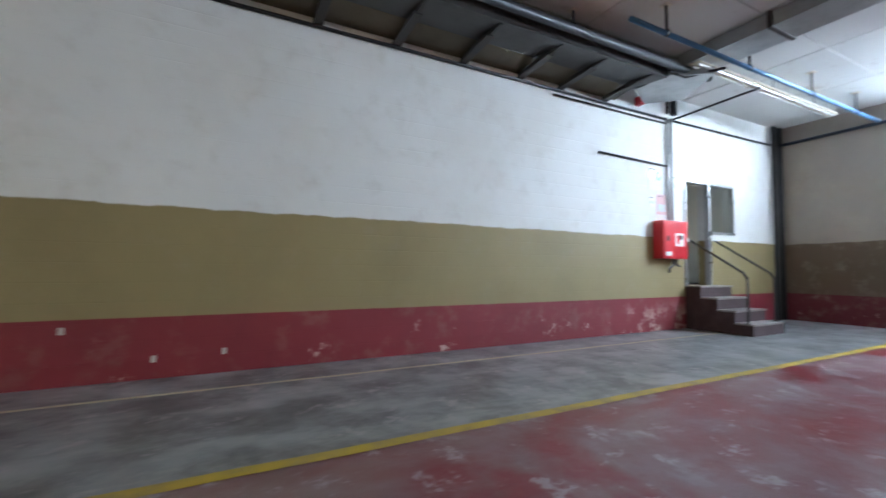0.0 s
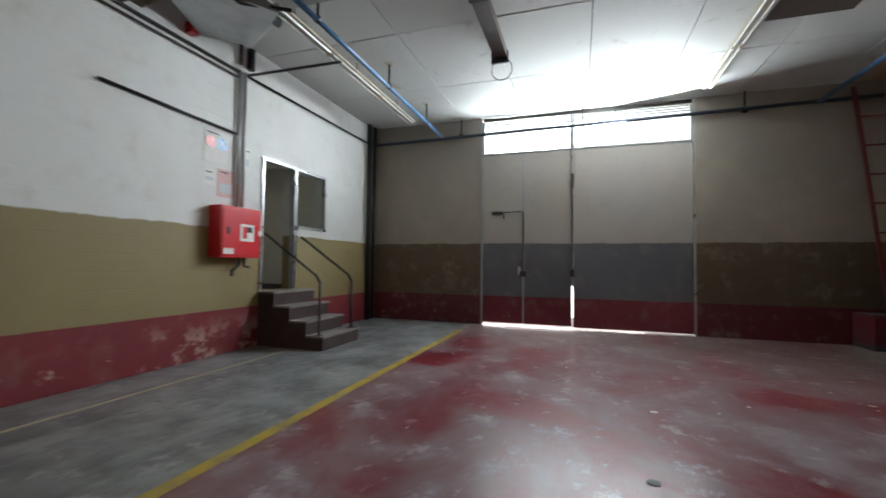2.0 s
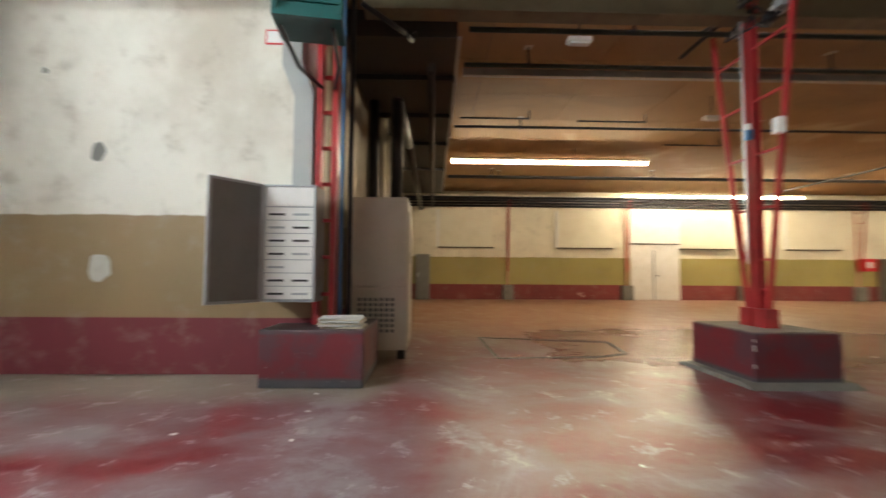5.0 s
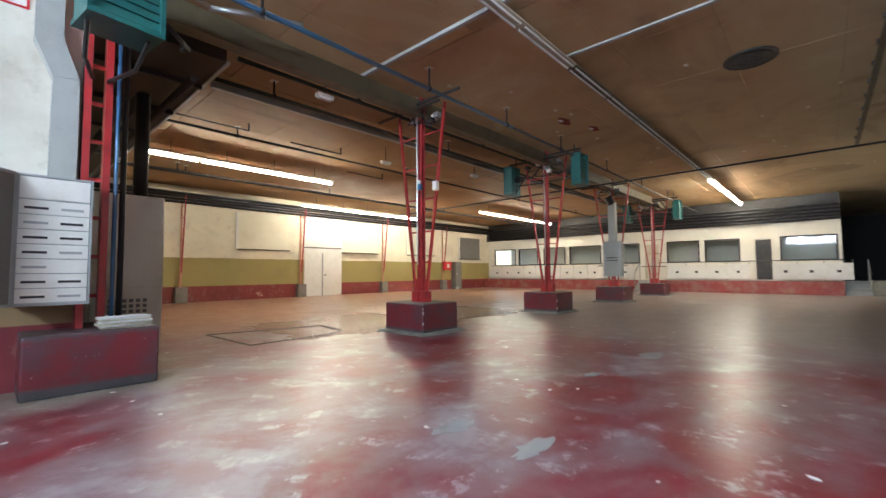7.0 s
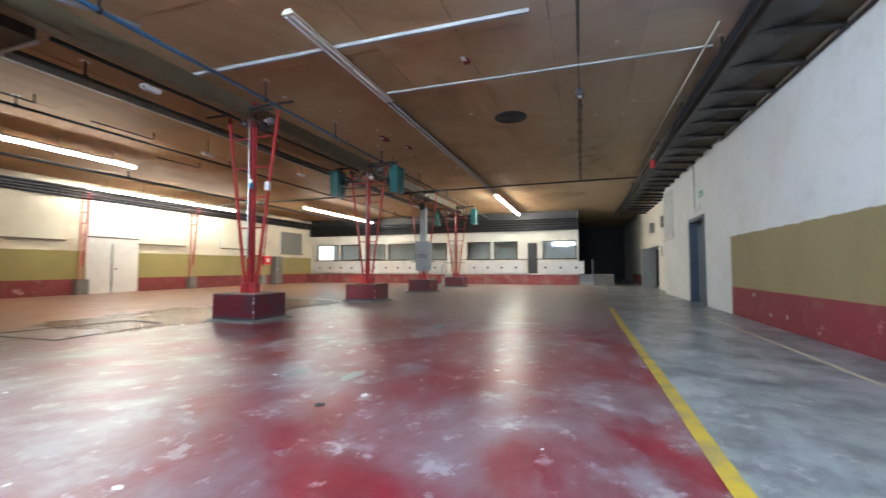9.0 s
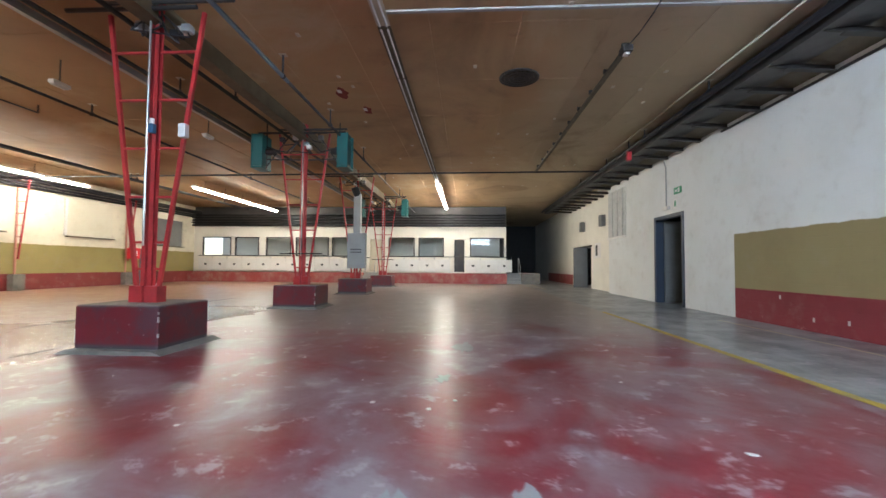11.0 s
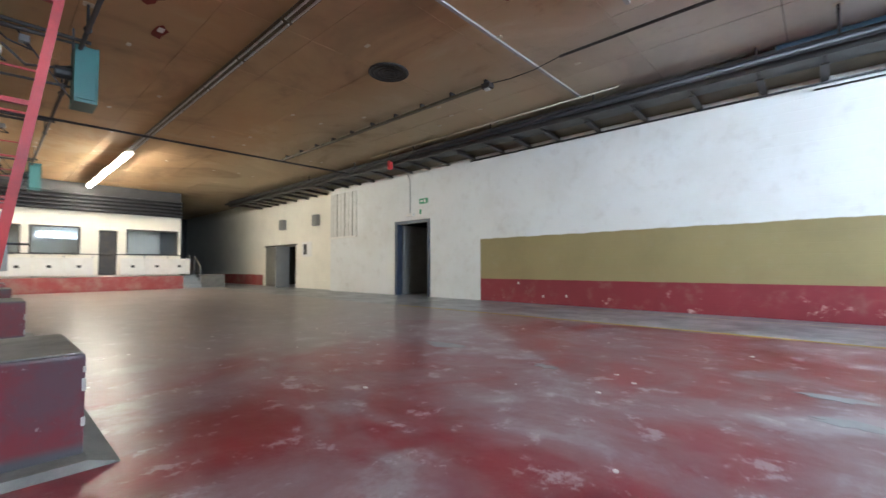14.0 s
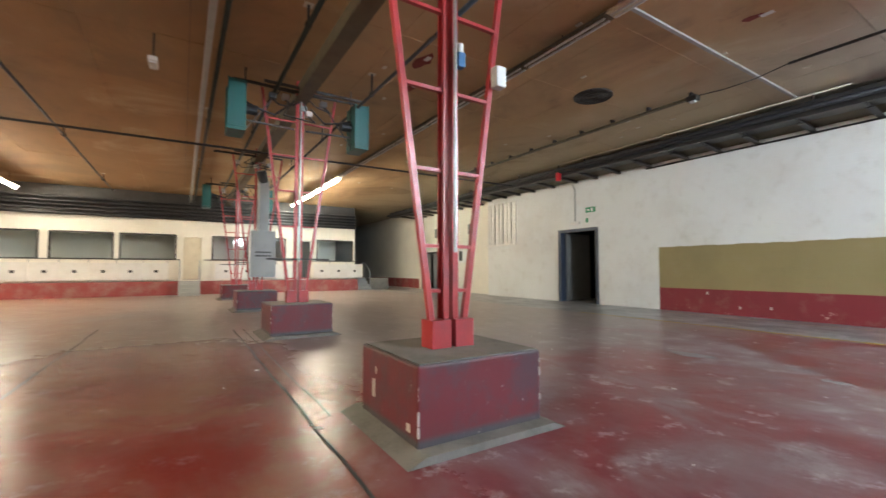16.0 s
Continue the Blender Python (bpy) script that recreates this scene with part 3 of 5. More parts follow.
# ---- gate ----
def build_gate():
    g = tagged(new("door_gate"), "tall two-leaf steel gate, beige over grey over red", "gate", kind="structure")
    m_gate = wall_paint("gate_paint", (0.42, 0.385, 0.35), (0.13, 0.135, 0.15), (0.18, 0.022, 0.035), stain=0.35)
    xa, xb = EX + 0.05, EX + 0.1
    part("leaf", B(xa, 2.36, 0.05, xb, 3.26, 2.52), m_gate, g, "wicket door in the gate")
    part("leaf", B(xa, 2.36, 2.54, xb, 3.26, 3.83), m_gate, g)
    part("leaf", B(xa, 1.33, 0.05, xb, 2.33, 3.83), m_gate, g)
    part("leaf", B(xa, -0.97, 0.03, xb, 1.29, 3.83), m_gate, g)
    for y in (3.275, 1.31, -0.985):
        part("post", B(xa - 0.04, y - 0.022, 0.9 if y == 1.31 else 0.0, xb + 0.005, y + 0.022, 3.83), M_GREY if y > 1.4 else M_ALU, g)
        part("mullion", B(xa - 0.045, y - 0.05, 3.83, xb + 0.01, y + 0.05, 4.6), M_GREY, g)
    part("head_rail", B(xa - 0.03, -0.96, 4.60, xb, 3.25, CZ - 0.004), M_DARK, g)
    for z in (4.46, 4.51, 4.56):
        part("slat", bar(bmesh.new(), (xa - 0.005, -0.96, z), (xa - 0.005, 3.25, z), 0.012, 0.03), M_GREY, g)
    part("sill_rail", B(xa - 0.02, -0.96, 3.835, xb + 0.002, 3.25, 3.87), M_GREY, g)
    for y0, y1 in ((-0.96, 1.285), (1.335, 3.25)):
        p = part("pane", B(xa + 0.02, y0, 3.872, xa + 0.028, y1, 4.598), M_GLASS, g)
        p.visible_shadow = False
    part("jamb", B(xa - 0.012, 2.325, 0.05, xa + 0.06, 2.365, 3.83), M_GREY, g)
    part("jamb", B(xa + 0.055, 2.3, 2.5, xa + 0.08, 3.26, 2.56), M_GREY, g)
    bm = bmesh.new()
    box(bm, xa - 0.06, 2.8, 2.46, xa, 3.05, 2.53, 0.01)
    bar(bm, (xa - 0.07, 2.8, 2.5), (xa - 0.05, 2.36, 2.53), 0.025, 0.015)
    bar(bm, (xa - 0.05, 2.78, 2.46), (xa - 0.05, 2.78, 2.36), 0.02, 0.02)
    part("door_closer", bm, M_DARK, g)
    bm = bmesh.new()
    rod(bm, (xa - 0.04, 2.345, 1.1), (xa - 0.04, 2.345, 2.5), 0.013)
    box(bm, xa - 0.07, 2.28, 1.08, xa, 2.42, 1.2, 0.006)
    part("bolt", bm, M_DARK, g)
    part("padlock", B(xa - 0.05, 2.40, 1.12, xa, 2.46, 1.3, bevel=0.01), M_ALU, g)
    bm = bmesh.new()
    rod(bm, (xa - 0.05, 1.31, 0.95), (xa - 0.05, 1.31, 3.2), 0.014)
    box(bm, xa - 0.08, 1.27, 1.1, xa, 1.35, 1.26, 0.006)
    box(bm, xa - 0.08, 1.28, 3.0, xa, 1.34, 3.3, 0.006)
    part("espagnolette", bm, M_DARK, g)


build_gate()
struct("backdrop_sky", B(EX + 2.0, -7, -0.15, EX + 2.05, 9, 8), M_SKYCARD, "bright overcast daylight outside the gate", "backdrop")


# ---- columns ----
def build_column(x, full=True):
    c = thing("column", "red steel lattice column on a dark painted concrete plinth", "column", "row of columns")
    c.location = (x, CY, 0)
    pl = part("plinth", B(-0.475, -0.525, 0.0, 0.475, 0.525, 0.56, bevel=0.018), M_PLINTH, c, "chipped dark red painted concrete plinth")
    cap = part("plinth_top", B(-0.455, -0.505, 0.56, 0.455, 0.505, 0.568), M_PLINTH_TOP, c)
    rn = random.Random(int(-x * 10))
    for sx, sy in ((1, 1), (1, -1), (-1, 1), (-1, -1)):
        zc = 0.04
        while zc < 0.54:
            h = rn.uniform(0.02, 0.10)
            w = rn.uniform(0.006, 0.016)
            if rn.random() < 0.4:
                part("chipped_edge", B(sx * 0.472 - w, sy * 0.522 - w, zc, sx * 0.472 + w * 0.2 + 0.002, sy * 0.522 + w * 0.2 + 0.002, min(zc + h, 0.55)) if sx > 0 and sy > 0 else B(sx * 0.468 - w / 2, sy * 0.518 - w / 2, zc, sx * 0.468 + w / 2, sy * 0.518 + w / 2, min(zc + h, 0.55)), M_PATCH, c)
            zc += h + rn.uniform(0.0, 0.05)
    skirt = bmesh.new()
    slab(skirt, [(-0.66, 0.001), (0.66, 0.001), (0.53, 0.05), (-0.53, 0.05)], "x", -0.6, 0.6)
    part("skirt", skirt, M_PLINTH_TOP, c, "grey mortar skirt at the floor")
    for s in (-1, 1):
        bm = bmesh.new()
        box(bm, -0.045, s * 0.024 - 0.006, 0.565, 0.045, s * 0.024 + 0.006, CZ)
        box(bm, -0.045, s * 0.05 - 0.02, 0.565, -0.035, s * 0.05 + 0.02, CZ)
        box(bm, 0.035, s * 0.05 - 0.02, 0.565, 0.045, s * 0.05 + 0.02, CZ)
        part("post", bm, M_REDST, c)
    for s in (-1, 1):
        bm = bmesh.new()
        bar(bm, (0, s * 0.13, 0.6), (0, s * 0.27, 1.6), 0.046, 0.046)
        bar(bm, (0, s * 0.27, 1.59), (0, s * 0.66, CZ - 0.25), 0.046, 0.046)
        part("raking_leg", bm, M_REDST, c)
    for z in (1.0, 1.35, 1.95, 2.6, 3.25, 3.9):
        w = 0.13 + (z - 0.6) * 0.14 if z < 1.6 else 0.27 + (z - 1.6) * 0.39 / (CZ - 1.85)
        for s in (-1, 1):
            part("rung", bar(bmesh.new(), (0, s * 0.065, z), (0, s * w, z), 0.036, 0.028), M_REDST, c)
    for s in (-1, 1):
        part("base_plate", B(-0.085, s * 0.105 - 0.085, 0.568, 0.085, s * 0.105 + 0.085, 0.78), M_REDST, c)
    bm = bmesh.new()
    rod(bm, (0.11, 0.0, 1.3), (0.11, 0.0, CZ), 0.014)
    part("conduit", bm, M_GALV, c)
    return c


first = build_column(COLS[0])
bm = bmesh.new()
box(bm, 0.06, 0.02, 2.78, 0.13, 0.09, 2.9, 0.01)
part("socket", bm, M_BLUE, first, "blue and white industrial socket")
part("socket_cap", rod(bmesh.new(), (0.1, 0.055, 2.9), (0.1, 0.055, 2.97), 0.03), M_WHITE, first)
part("junction_box", B(0.03, 0.42, 2.72, 0.12, 0.52, 2.9, bevel=0.012), M_WHITE, first)
for x in COLS[1:]:
    build_column(x)


def build_corner_column(x, y, w, label):
    c = thing("wall_column", label, "column", "row of columns")
    c.location = (x, y, 0)
    part("plinth", B(-w, -0.5, 0.0, w, 0.58, 0.585, bevel=0.02), M_PLINTH, c, "dark red painted concrete plinth")
    for s in (-1, 1):
        part("post", B(s * 0.09 - 0.032, 0.02, 0.58, s * 0.09 + 0.032, 0.16, CZ), M_REDST, c)
    for k in range(9):
        part("rung", B(-0.058, 0.05, 0.9 + k * 0.42, 0.058, 0.09, 0.94 + k * 0.42), M_REDST, c)
    return c


def build_half_column(x, y, w, label):
    """A post against the wall with one leg raking out into the room and rungs between."""
    c = thing("wall_column", label, "column", "row of columns")
    c.location = (x, y, 0)
    part("plinth", B(-w, 0.012, 0.0, w, 0.58, 0.585, bevel=0.02), M_PLINTH, c, "dark red painted concrete plinth")
    part("post", B(-0.05, 0.014, 0.58, 0.05, 0.1, CZ - 0.004), M_REDST_SHADE, c)
    part("raking_leg", bar(bmesh.new(), (0, 0.22, 0.58), (0, 0.62, CZ - 0.2), 0.05, 0.05), M_REDST_SHADE, c)
    for k in range(7):
        z = 0.95 + k * 0.5
        part("rung", bar(bmesh.new(), (0, 0.1, z), (0, 0.22 + 0.4 * (z - 0.58) / (CZ - 0.78), z), 0.036, 0.03), M_REDST_SHADE, c)


build_corner_column(3.68, CY, 0.53, "red steel column with rungs on a dark plinth")
build_half_column(8.9, CY, 0.28, "red steel lattice column on a plinth, the unlit corner's shade in its paint")


# ---- lamps ----
def tube_lamp(name, x0, x1, y, z, lit, group, drop):
    """A continuous run of batten lamps along x, each 1.5 m."""
    n = max(1, round(abs(x1 - x0) / 1.55))
    step = (x1 - x0) / n
    for k in range(n):
        a, b = x0 + k * step, x0 + (k + 1) * step
        t = thing("ceiling_lamp", "lit fluorescent batten lamp under the ceiling" if lit else "unlit dusty twin fluorescent batten lamp", "lamp", group)
        t.location = ((a + b) / 2, y, z)
        L = abs(b - a) / 2 - 0.01
        body = bmesh.new()
        hw = 0.12 if lit else 0.10
        slab(body, [(-hw, 0.0), (hw, 0.0), (0.05, 0.07), (-0.05, 0.07)], "x", -L, L)
        part("housing", body, M_WHITE if lit else M_CREAM, t)
        for s in ((-1, 1) if not lit else (0,)):
            tb = rod(bmesh.new(), (-L + 0.04, s * 0.05, -0.025 if not lit else -0.045), (L - 0.04, s * 0.05, -0.025 if not lit else -0.045), 0.016 if not lit else 0.036, 8)
            part("tube", tb, M_TUBE if lit else M_OFFTUBE, t)
        if drop > 0:
            part("hanger", rod(bmesh.new(), (0, 0, 0.07), (0, 0, 0.07 + drop), 0.008, 6), M_DARK, t)


tube_lamp("a", 2.0, -3.6, -10.6, 4.3, True, "hall lamps by the columns", CZ - 4.37)
tube_lamp("b", -5.2, -12.6, -15.6, 4.3, True, "hall lamps by the wall", CZ - 4.37)
tube_lamp("c", -12.8, -20.5, -11.2, 4.3, True, "far hall lamps", CZ - 4.37)
tube_lamp("d", -13.4, -21.0, -1.0, 4.48, True, "middle lamps", CZ - 4.55)
tube_lamp("e", 1.2, -2.0, -1.0, 4.54, False, "unlit middle lamps", CZ - 4.61)
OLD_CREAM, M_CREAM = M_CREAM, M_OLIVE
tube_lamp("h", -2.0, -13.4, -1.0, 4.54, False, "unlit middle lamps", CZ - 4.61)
M_CREAM = OLD_CREAM
tube_lamp("f", 3.6, 8.4, 4.7, 4.45, False, "unlit lamps by the north wall", CZ - 4.52)
tube_lamp("g", 5.3, 8.4, -1.0, 4.54, False, "unlit lamps by the gate", CZ - 4.61)


# ---- far platform and office front ----
def build_office_front():
    fx = FAR_X
    wins = [(0.45, 2.45), (-2.7, -1.2), (-4.55, -3.0), (-8.1, -6.05), (-10.4, -8.35), (-12.3, -10.75), (-14.3, -12.8), (-16.4, -14.6)]
    doors = [(-0.55, 0.1), (-5.75, -5.0)]
    holes = [(a, b, 1.62, 2.75) for a, b in wins] + [(a, b, 0.68, 2.68) for a, b in doors]
    wall_y("wall_office", M_FAR, fx - 0.15, fx, HALL_S, FAR_R, 3.45, holes, "white office front with a band of windows")
    struct("office_back_wall", B(fx - 3.2, HALL_S, 0, fx - 3.1, FAR_R, CZ), M_FAR, "back wall of the offices", "wall")
    struct("office_side_wall", B(fx - 12.5, FAR_R - 0.15, 0, fx - 0.15, FAR_R, CZ), M_VOID, "side wall of the passage, coloured near black for the darkness there", "wall")
    struct("office_floor", B(fx - 3.1, HALL_S, 0, fx - 0.15, FAR_R - 0.15, 0.64), M_STEP, "raised office floor", "floor")
    struct("office_ceiling", B(fx - 3.1, HALL_S, 3.45, fx - 0.15, FAR_R - 0.15, 3.55), M_FAR, "office ceiling", "ceiling")
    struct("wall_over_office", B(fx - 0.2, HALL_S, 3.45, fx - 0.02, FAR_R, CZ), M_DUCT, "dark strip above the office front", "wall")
    struct("platform", B(fx, HALL_S, 0, fx + 0.55, FAR_R, 0.62), M_REDPLAT, "low red painted platform along the offices", "platform")
    for i, (a, b) in enumerate(wins):
        w = tagged(new("window_%d" % (i + 1)), "office window in a dark frame", "window", kind="structure")
        bm = bmesh.new()
        for y in (a, b):
            box(bm, fx - 0.1, y - 0.03, 1.6, fx + 0.02, y + 0.03, 2.77)
        for z in (1.62, 2.75):
            box(bm, fx - 0.1, a + 0.03, z - 0.03, fx + 0.02, b - 0.03, z + 0.03)
        part("window_frame", bm, M_DARK, w)
        part("pane", B(fx - 0.06, a, 1.62, fx - 0.052, b, 2.75), M_GLASS, w).visible_shadow = False
    for i, (a, b) in enumerate(doors):
        d = tagged(new("door_office_%d" % (i + 1)), "cream office door in the front", "door", kind="structure")
        part("leaf", B(fx - 0.1, a + 0.02, 0.7, fx - 0.05, b - 0.02, 2.66), M_CREAM if i else M_DARK, d)
    r = thing("railing", "white panelled railing with dark rails along the platform", "railing")
    y = HALL_S + 0.6
    while y < FAR_R - 0.4:
        if not any(a - 0.3 < y + 0.25 < b + 0.1 for a, b in doors):
            part("panel", B(fx + 0.40, y, 0.70, fx + 0.42, y + 0.908, 1.44), M_WHITE, r)
            part("plate", B(fx + 0.42, y + 0.38, 1.02, fx + 0.425, y + 0.52, 1.13), M_INK, r)
            part("post", B(fx + 0.37, y + 0.87, 0.62, fx + 0.398, y + 0.90, 1.6), M_GREY, r)
        y += 0.92
    part("handrail", rod(bmesh.new(), (fx + 0.42, HALL_S + 0.6, 1.6), (fx + 0.42, doors[1][0] - 0.1, 1.6), 0.02), M_DARK, r)
    part("handrail", rod(bmesh.new(), (fx + 0.42, doors[1][1] + 0.1, 1.6), (fx + 0.42, FAR_R, 1.6), 0.02), M_DARK, r)
    for k in range(5):
        p = tagged(mesh_ob("pipe", rod(bmesh.new(), (fx + 0.2 + 0.05 * (k % 2), HALL_S, 3.5 + k * 0.16), (fx + 0.2, FAR_R, 3.5 + k * 0.16), 0.055), M_BLACK), "black pipe running above the office front", "pipe", "pipes above the offices")


build_office_front()


def pipe(name, pts, r, mat, label, category="pipe", group="", sides=10):
    return tagged(mesh_ob(name, polyrod(bmesh.new(), pts, r, sides), mat, True), label, category, group)


def hangers(points, z0, group):
    for x, y in points:
        t = thing("pipe_hanger", "dark steel pipe hanger under the ceiling", "hanger", group)
        t.location = (x, y, 0)
        part("rod", rod(bmesh.new(), (0, 0, z0), (0, 0, CZ - 0.003), 0.018, 8), M_BLACK, t)
        part("plate", B(-0.06, -0.06, CZ - 0.012, 0.06, 0.06, CZ - 0.003), M_CREAM, t)
        part("clamp", rod(bmesh.new(), (-0.02, 0, z0), (0.02, 0, z0), 0.05, 8), M_BLACK, t)


# ---- entrance: hydrant cabinet, pipes, papers ----
def build_hydrant_cabinet():
    c = thing("hydrant_cabinet", "red metal fire hose cabinet hung on the wall", "fire cabinet")
    c.location = (4.42, 0, 0)
    part("body", B(0.0, 5.84, 1.39, 0.75, NY, 2.12, bevel=0.01), M_BOX, c)
    part("door", B(0.03, 5.826, 1.42, 0.72, 5.84, 2.09, bevel=0.006), M_BOX, c)
    part("label", B(0.34, 5.822, 1.63, 0.60, 5.826, 1.88), M_PAPER, c, "white pictogram label")
    part("pictogram", B(0.38, 5.819, 1.67, 0.46, 5.822, 1.84), M_BOX, c)
    part("pictogram", B(0.46, 5.819, 1.76, 0.56, 5.822, 1.84), M_INK, c)
    part("label", B(0.04, 5.822, 1.44, 0.22, 5.826, 1.52), M_PAPER, c)
    part("latch", B(0.09, 5.815, 1.72, 0.15, 5.826, 1.82, bevel=0.004), M_DARK, c)
    part("tape", B(0.69, 5.815, 1.72, 0.76, 5.824, 1.80), M_PAPER, c)
    part("valve", polyrod(bmesh.new(), [(0.45, 5.95, 1.39), (0.45, 5.95, 1.28), (0.33, 5.95, 1.2), (0.33, 5.95, 1.12)], 0.022), M_DARK, c)
    part("valve", polyrod(bmesh.new(), [(0.55, 5.95, 1.39), (0.55, 5.95, 1.27), (0.66, 5.95, 1.25)], 0.018), M_DARK, c)


build_hydrant_cabinet()
for x in (4.86, 4.97):
    pipe("riser_pipe", [(x, NY - 0.04, 2.1), (x, NY - 0.04, 4.22)], 0.024, M_GALV, "grey riser pipe above the hose cabinet", group="riser pipes")
pipe("wall_rail", [(-5.9, NY - 0.03, 4.19), (4.86, NY - 0.03, 4.19)], 0.024, M_BLACK, "black pipe along the top of the white wall")
pipe("wall_rail", [(1.9, NY - 0.035, 4.1), (4.86, NY - 0.035, 4.1)], 0.016, M_DARK, "thin dark pipe under the black one")
pipe("wall_pipe", [(4.99, NY - 0.03, 4.19), (9.1, NY - 0.03, 4.24)], 0.02, M_BLACK, "black pipe over the side door")
pipe("wall_bar", [(2.96, NY - 0.03, 3.27), (4.84, NY - 0.03, 3.24)], 0.02, M_BLACK, "short black bar stub on the white wall")
pipe("strut_bar", [(5.0, NY - 0.05, 4.19), (5.4, 4.62, 4.4)], 0.022, M_BLACK, "dark bar braced out from the wall")
pipe("wall_duct_stub", [(5.06, NY - 0.05, 4.3), (5.06, NY - 0.05, 4.62)], 0.06, M_BLACK, "black cable stub at the ceiling")
pipe("wall_bracket", [(4.86, NY - 0.05, 4.3), (4.86, NY - 0.05, 4.62), (4.78, NY - 0.1, 4.62)], 0.03, M_DARK, "dark bracket on the wall under the ceiling", "bracket")
for k, (x, r) in enumerate(((8.80, 0.035), (8.92, 0.03), (9.10, 0.05))):
    pipe("corner_pipe", [(x, NY - 0.09, 0.0), (x, NY - 0.09, CZ)], r, M_BLACK if k != 1 else M_DARK, "dark downpipe in the corner by the gate", group="corner pipes")
for x0, x1, z0, z1, tint in ((4.30, 4.72, 2.72, 3.18, 0), (4.30, 4.52, 2.40, 2.62, 0), (4.54, 4.84, 2.26, 2.66, 1), (5.02, 5.16, 2.75, 3.08, 0)):
    p = thing("wall_notice", "faded paper notice stuck on the white wall", "notice", "notices by the hose cabinet")
    part("sheet", B(x0, NY - 0.006, z0, x1, NY - 0.002, z1), M_PINKPAPER if tint else M_PAPER, p)
    xm, zm = (x0 + x1) / 2, (z0 + z1) / 2
    if x1 - x0 > 0.4:
        part("red_symbol", rod(bmesh.new(), (x0 + 0.11, NY - 0.0085, zm + 0.06), (x0 + 0.11, NY - 0.006, zm + 0.06), 0.085, 18), M_BOX, p)
        part("blue_symbol", rod(bmesh.new(), (x1 - 0.11, NY - 0.0085, zm + 0.06), (x1 - 0.11, NY - 0.006, zm + 0.06), 0.085, 18), M_BLUE, p)
        part("blank_figure", B(x1 - 0.14, NY - 0.010, zm + 0.03, x1 - 0.08, NY - 0.0085, zm + 0.11), M_PAPER, p)
    else:
        part("print", B(x0 + 0.04, NY - 0.0075, z0 + 0.06, x1 - 0.04, NY - 0.006, z0 + 0.5 * (z1 - z0)), M_BLUEPRINT, p)
    part("text_bar", B(x0 + 0.04, NY - 0.0075, z1 - 0.05, xm + 0.04, NY - 0.006, z1 - 0.035), M_INK, p)


def build_steps():
    s = thing("entrance_steps", "four worn concrete steps up to the side door", "steps")
    x0, x1, n, d = 5.40, 6.46, 4, 0.305
    for k in range(n):
        y0 = 4.84 + k * d
        part("step", B(x0, y0, 0.0, x1, NY - 0.002 if k == n - 1 else y0 + d, 0.215 * (k + 1) - 0.03), M_STEP, s)
        part("tread", B(x0 - 0.012, y0 - 0.025, 0.215 * (k + 1) - 0.03, x1 + 0.012, min(y0 + d, NY - 0.002), 0.215 * (k + 1)), M_TREAD, s, "grey worn tread with rounded nose")
    return s


build_steps()
for x in (5.47, 6.40):
    r = thing("stair_handrail", "dark tubular steel handrail beside the steps", "handrail", "handrails of the steps")
    part("rail", polyrod(bmesh.new(), [(x, 4.95, 0.21), (x, 4.95, 1.02), (x, 5.02, 1.13), (x, 6.02, 1.80)], 0.02), M_DARK, r, smooth=True)
    part("foot", B(x - 0.05, 4.9, 0.212, x + 0.05, 5.0, 0.222), M_DARK, r)

d = tagged(new("door_side"), "aluminium framed side door standing open beside a fixed window", "door", kind="structure")
for a in ((5.40, 0.86, 5.45, 3.05), (6.20, 0.86, 6.29, 3.05), (7.13, 1.95, 7.18, 3.05), (5.45, 3.0, 6.2, 3.05), (6.29, 3.0, 7.13, 3.05), (6.29, 1.95, 7.13, 2.0)):
    part("frame", B(a[0], NY - 0.03, a[1], a[2], NY + 0.06, a[3]), M_ALU, d)
part("pane", B(6.29, NY + 0.01, 2.0, 7.13, NY + 0.018, 3.0), M_GLASS, d).visible_shadow = False
leaf = part("leaf", B(5.47, NY + 0.1, 0.88, 5.51, NY + 0.84, 2.98), M_ALU, d, "open door leaf")
part("handle", polyrod(bmesh.new(), [(5.51, NY + 0.75, 1.85), (5.57, NY + 0.75, 1.85), (5.57, NY + 0.64, 1.85)], 0.012), M_DARK, leaf)

# ---- overhead: gate pipe, blue pipes, trunking ----
pipe("gate_pipe", [(EX - 0.12, NY - 0.12, 4.24), (EX - 0.12, SY + 0.1, 4.36)], 0.038, M_BLUEDOOR, "blue-black pipe along the gate wall")
hangers([(EX - 0.12, 3.75), (EX - 0.12, 1.1), (EX - 0.12, -1.8)], 4.3, "gate pipe hangers")
pipe("blue_pipe", [(EX - 0.15, 4.2, 4.29), (1.5, 4.2, 4.29)], 0.035, M_BLUE, "blue painted pipe under the ceiling", group="blue pipes")
hangers([(8.0, 4.2), (6.2, 4.2), (4.2, 4.2), (2.2, 4.2)], 4.3, "blue pipe hangers")
pipe("blue_pipe", [(EX - 0.15, -2.92, 4.33), (-3.2, -2.95, 4.3)], 0.035, M_BLUE, "blue painted pipe beside the column row", group="blue pipes")
pipe("dark_pipe", [(-3.2, -2.95, 4.3), (FAR_X + 0.3, -2.95, 4.3)], 0.03, M_DARK, "dark pipe continuing beside the column row")
hangers([(6.4, -2.92), (2.3, -2.93), (-0.6, -2.94), (-3.0, -2.95), (-5.5, -2.95), (-8.6, -2.95), (-12, -2.95), (-15.5, -2.95)], 4.31, "column row pipe hangers")
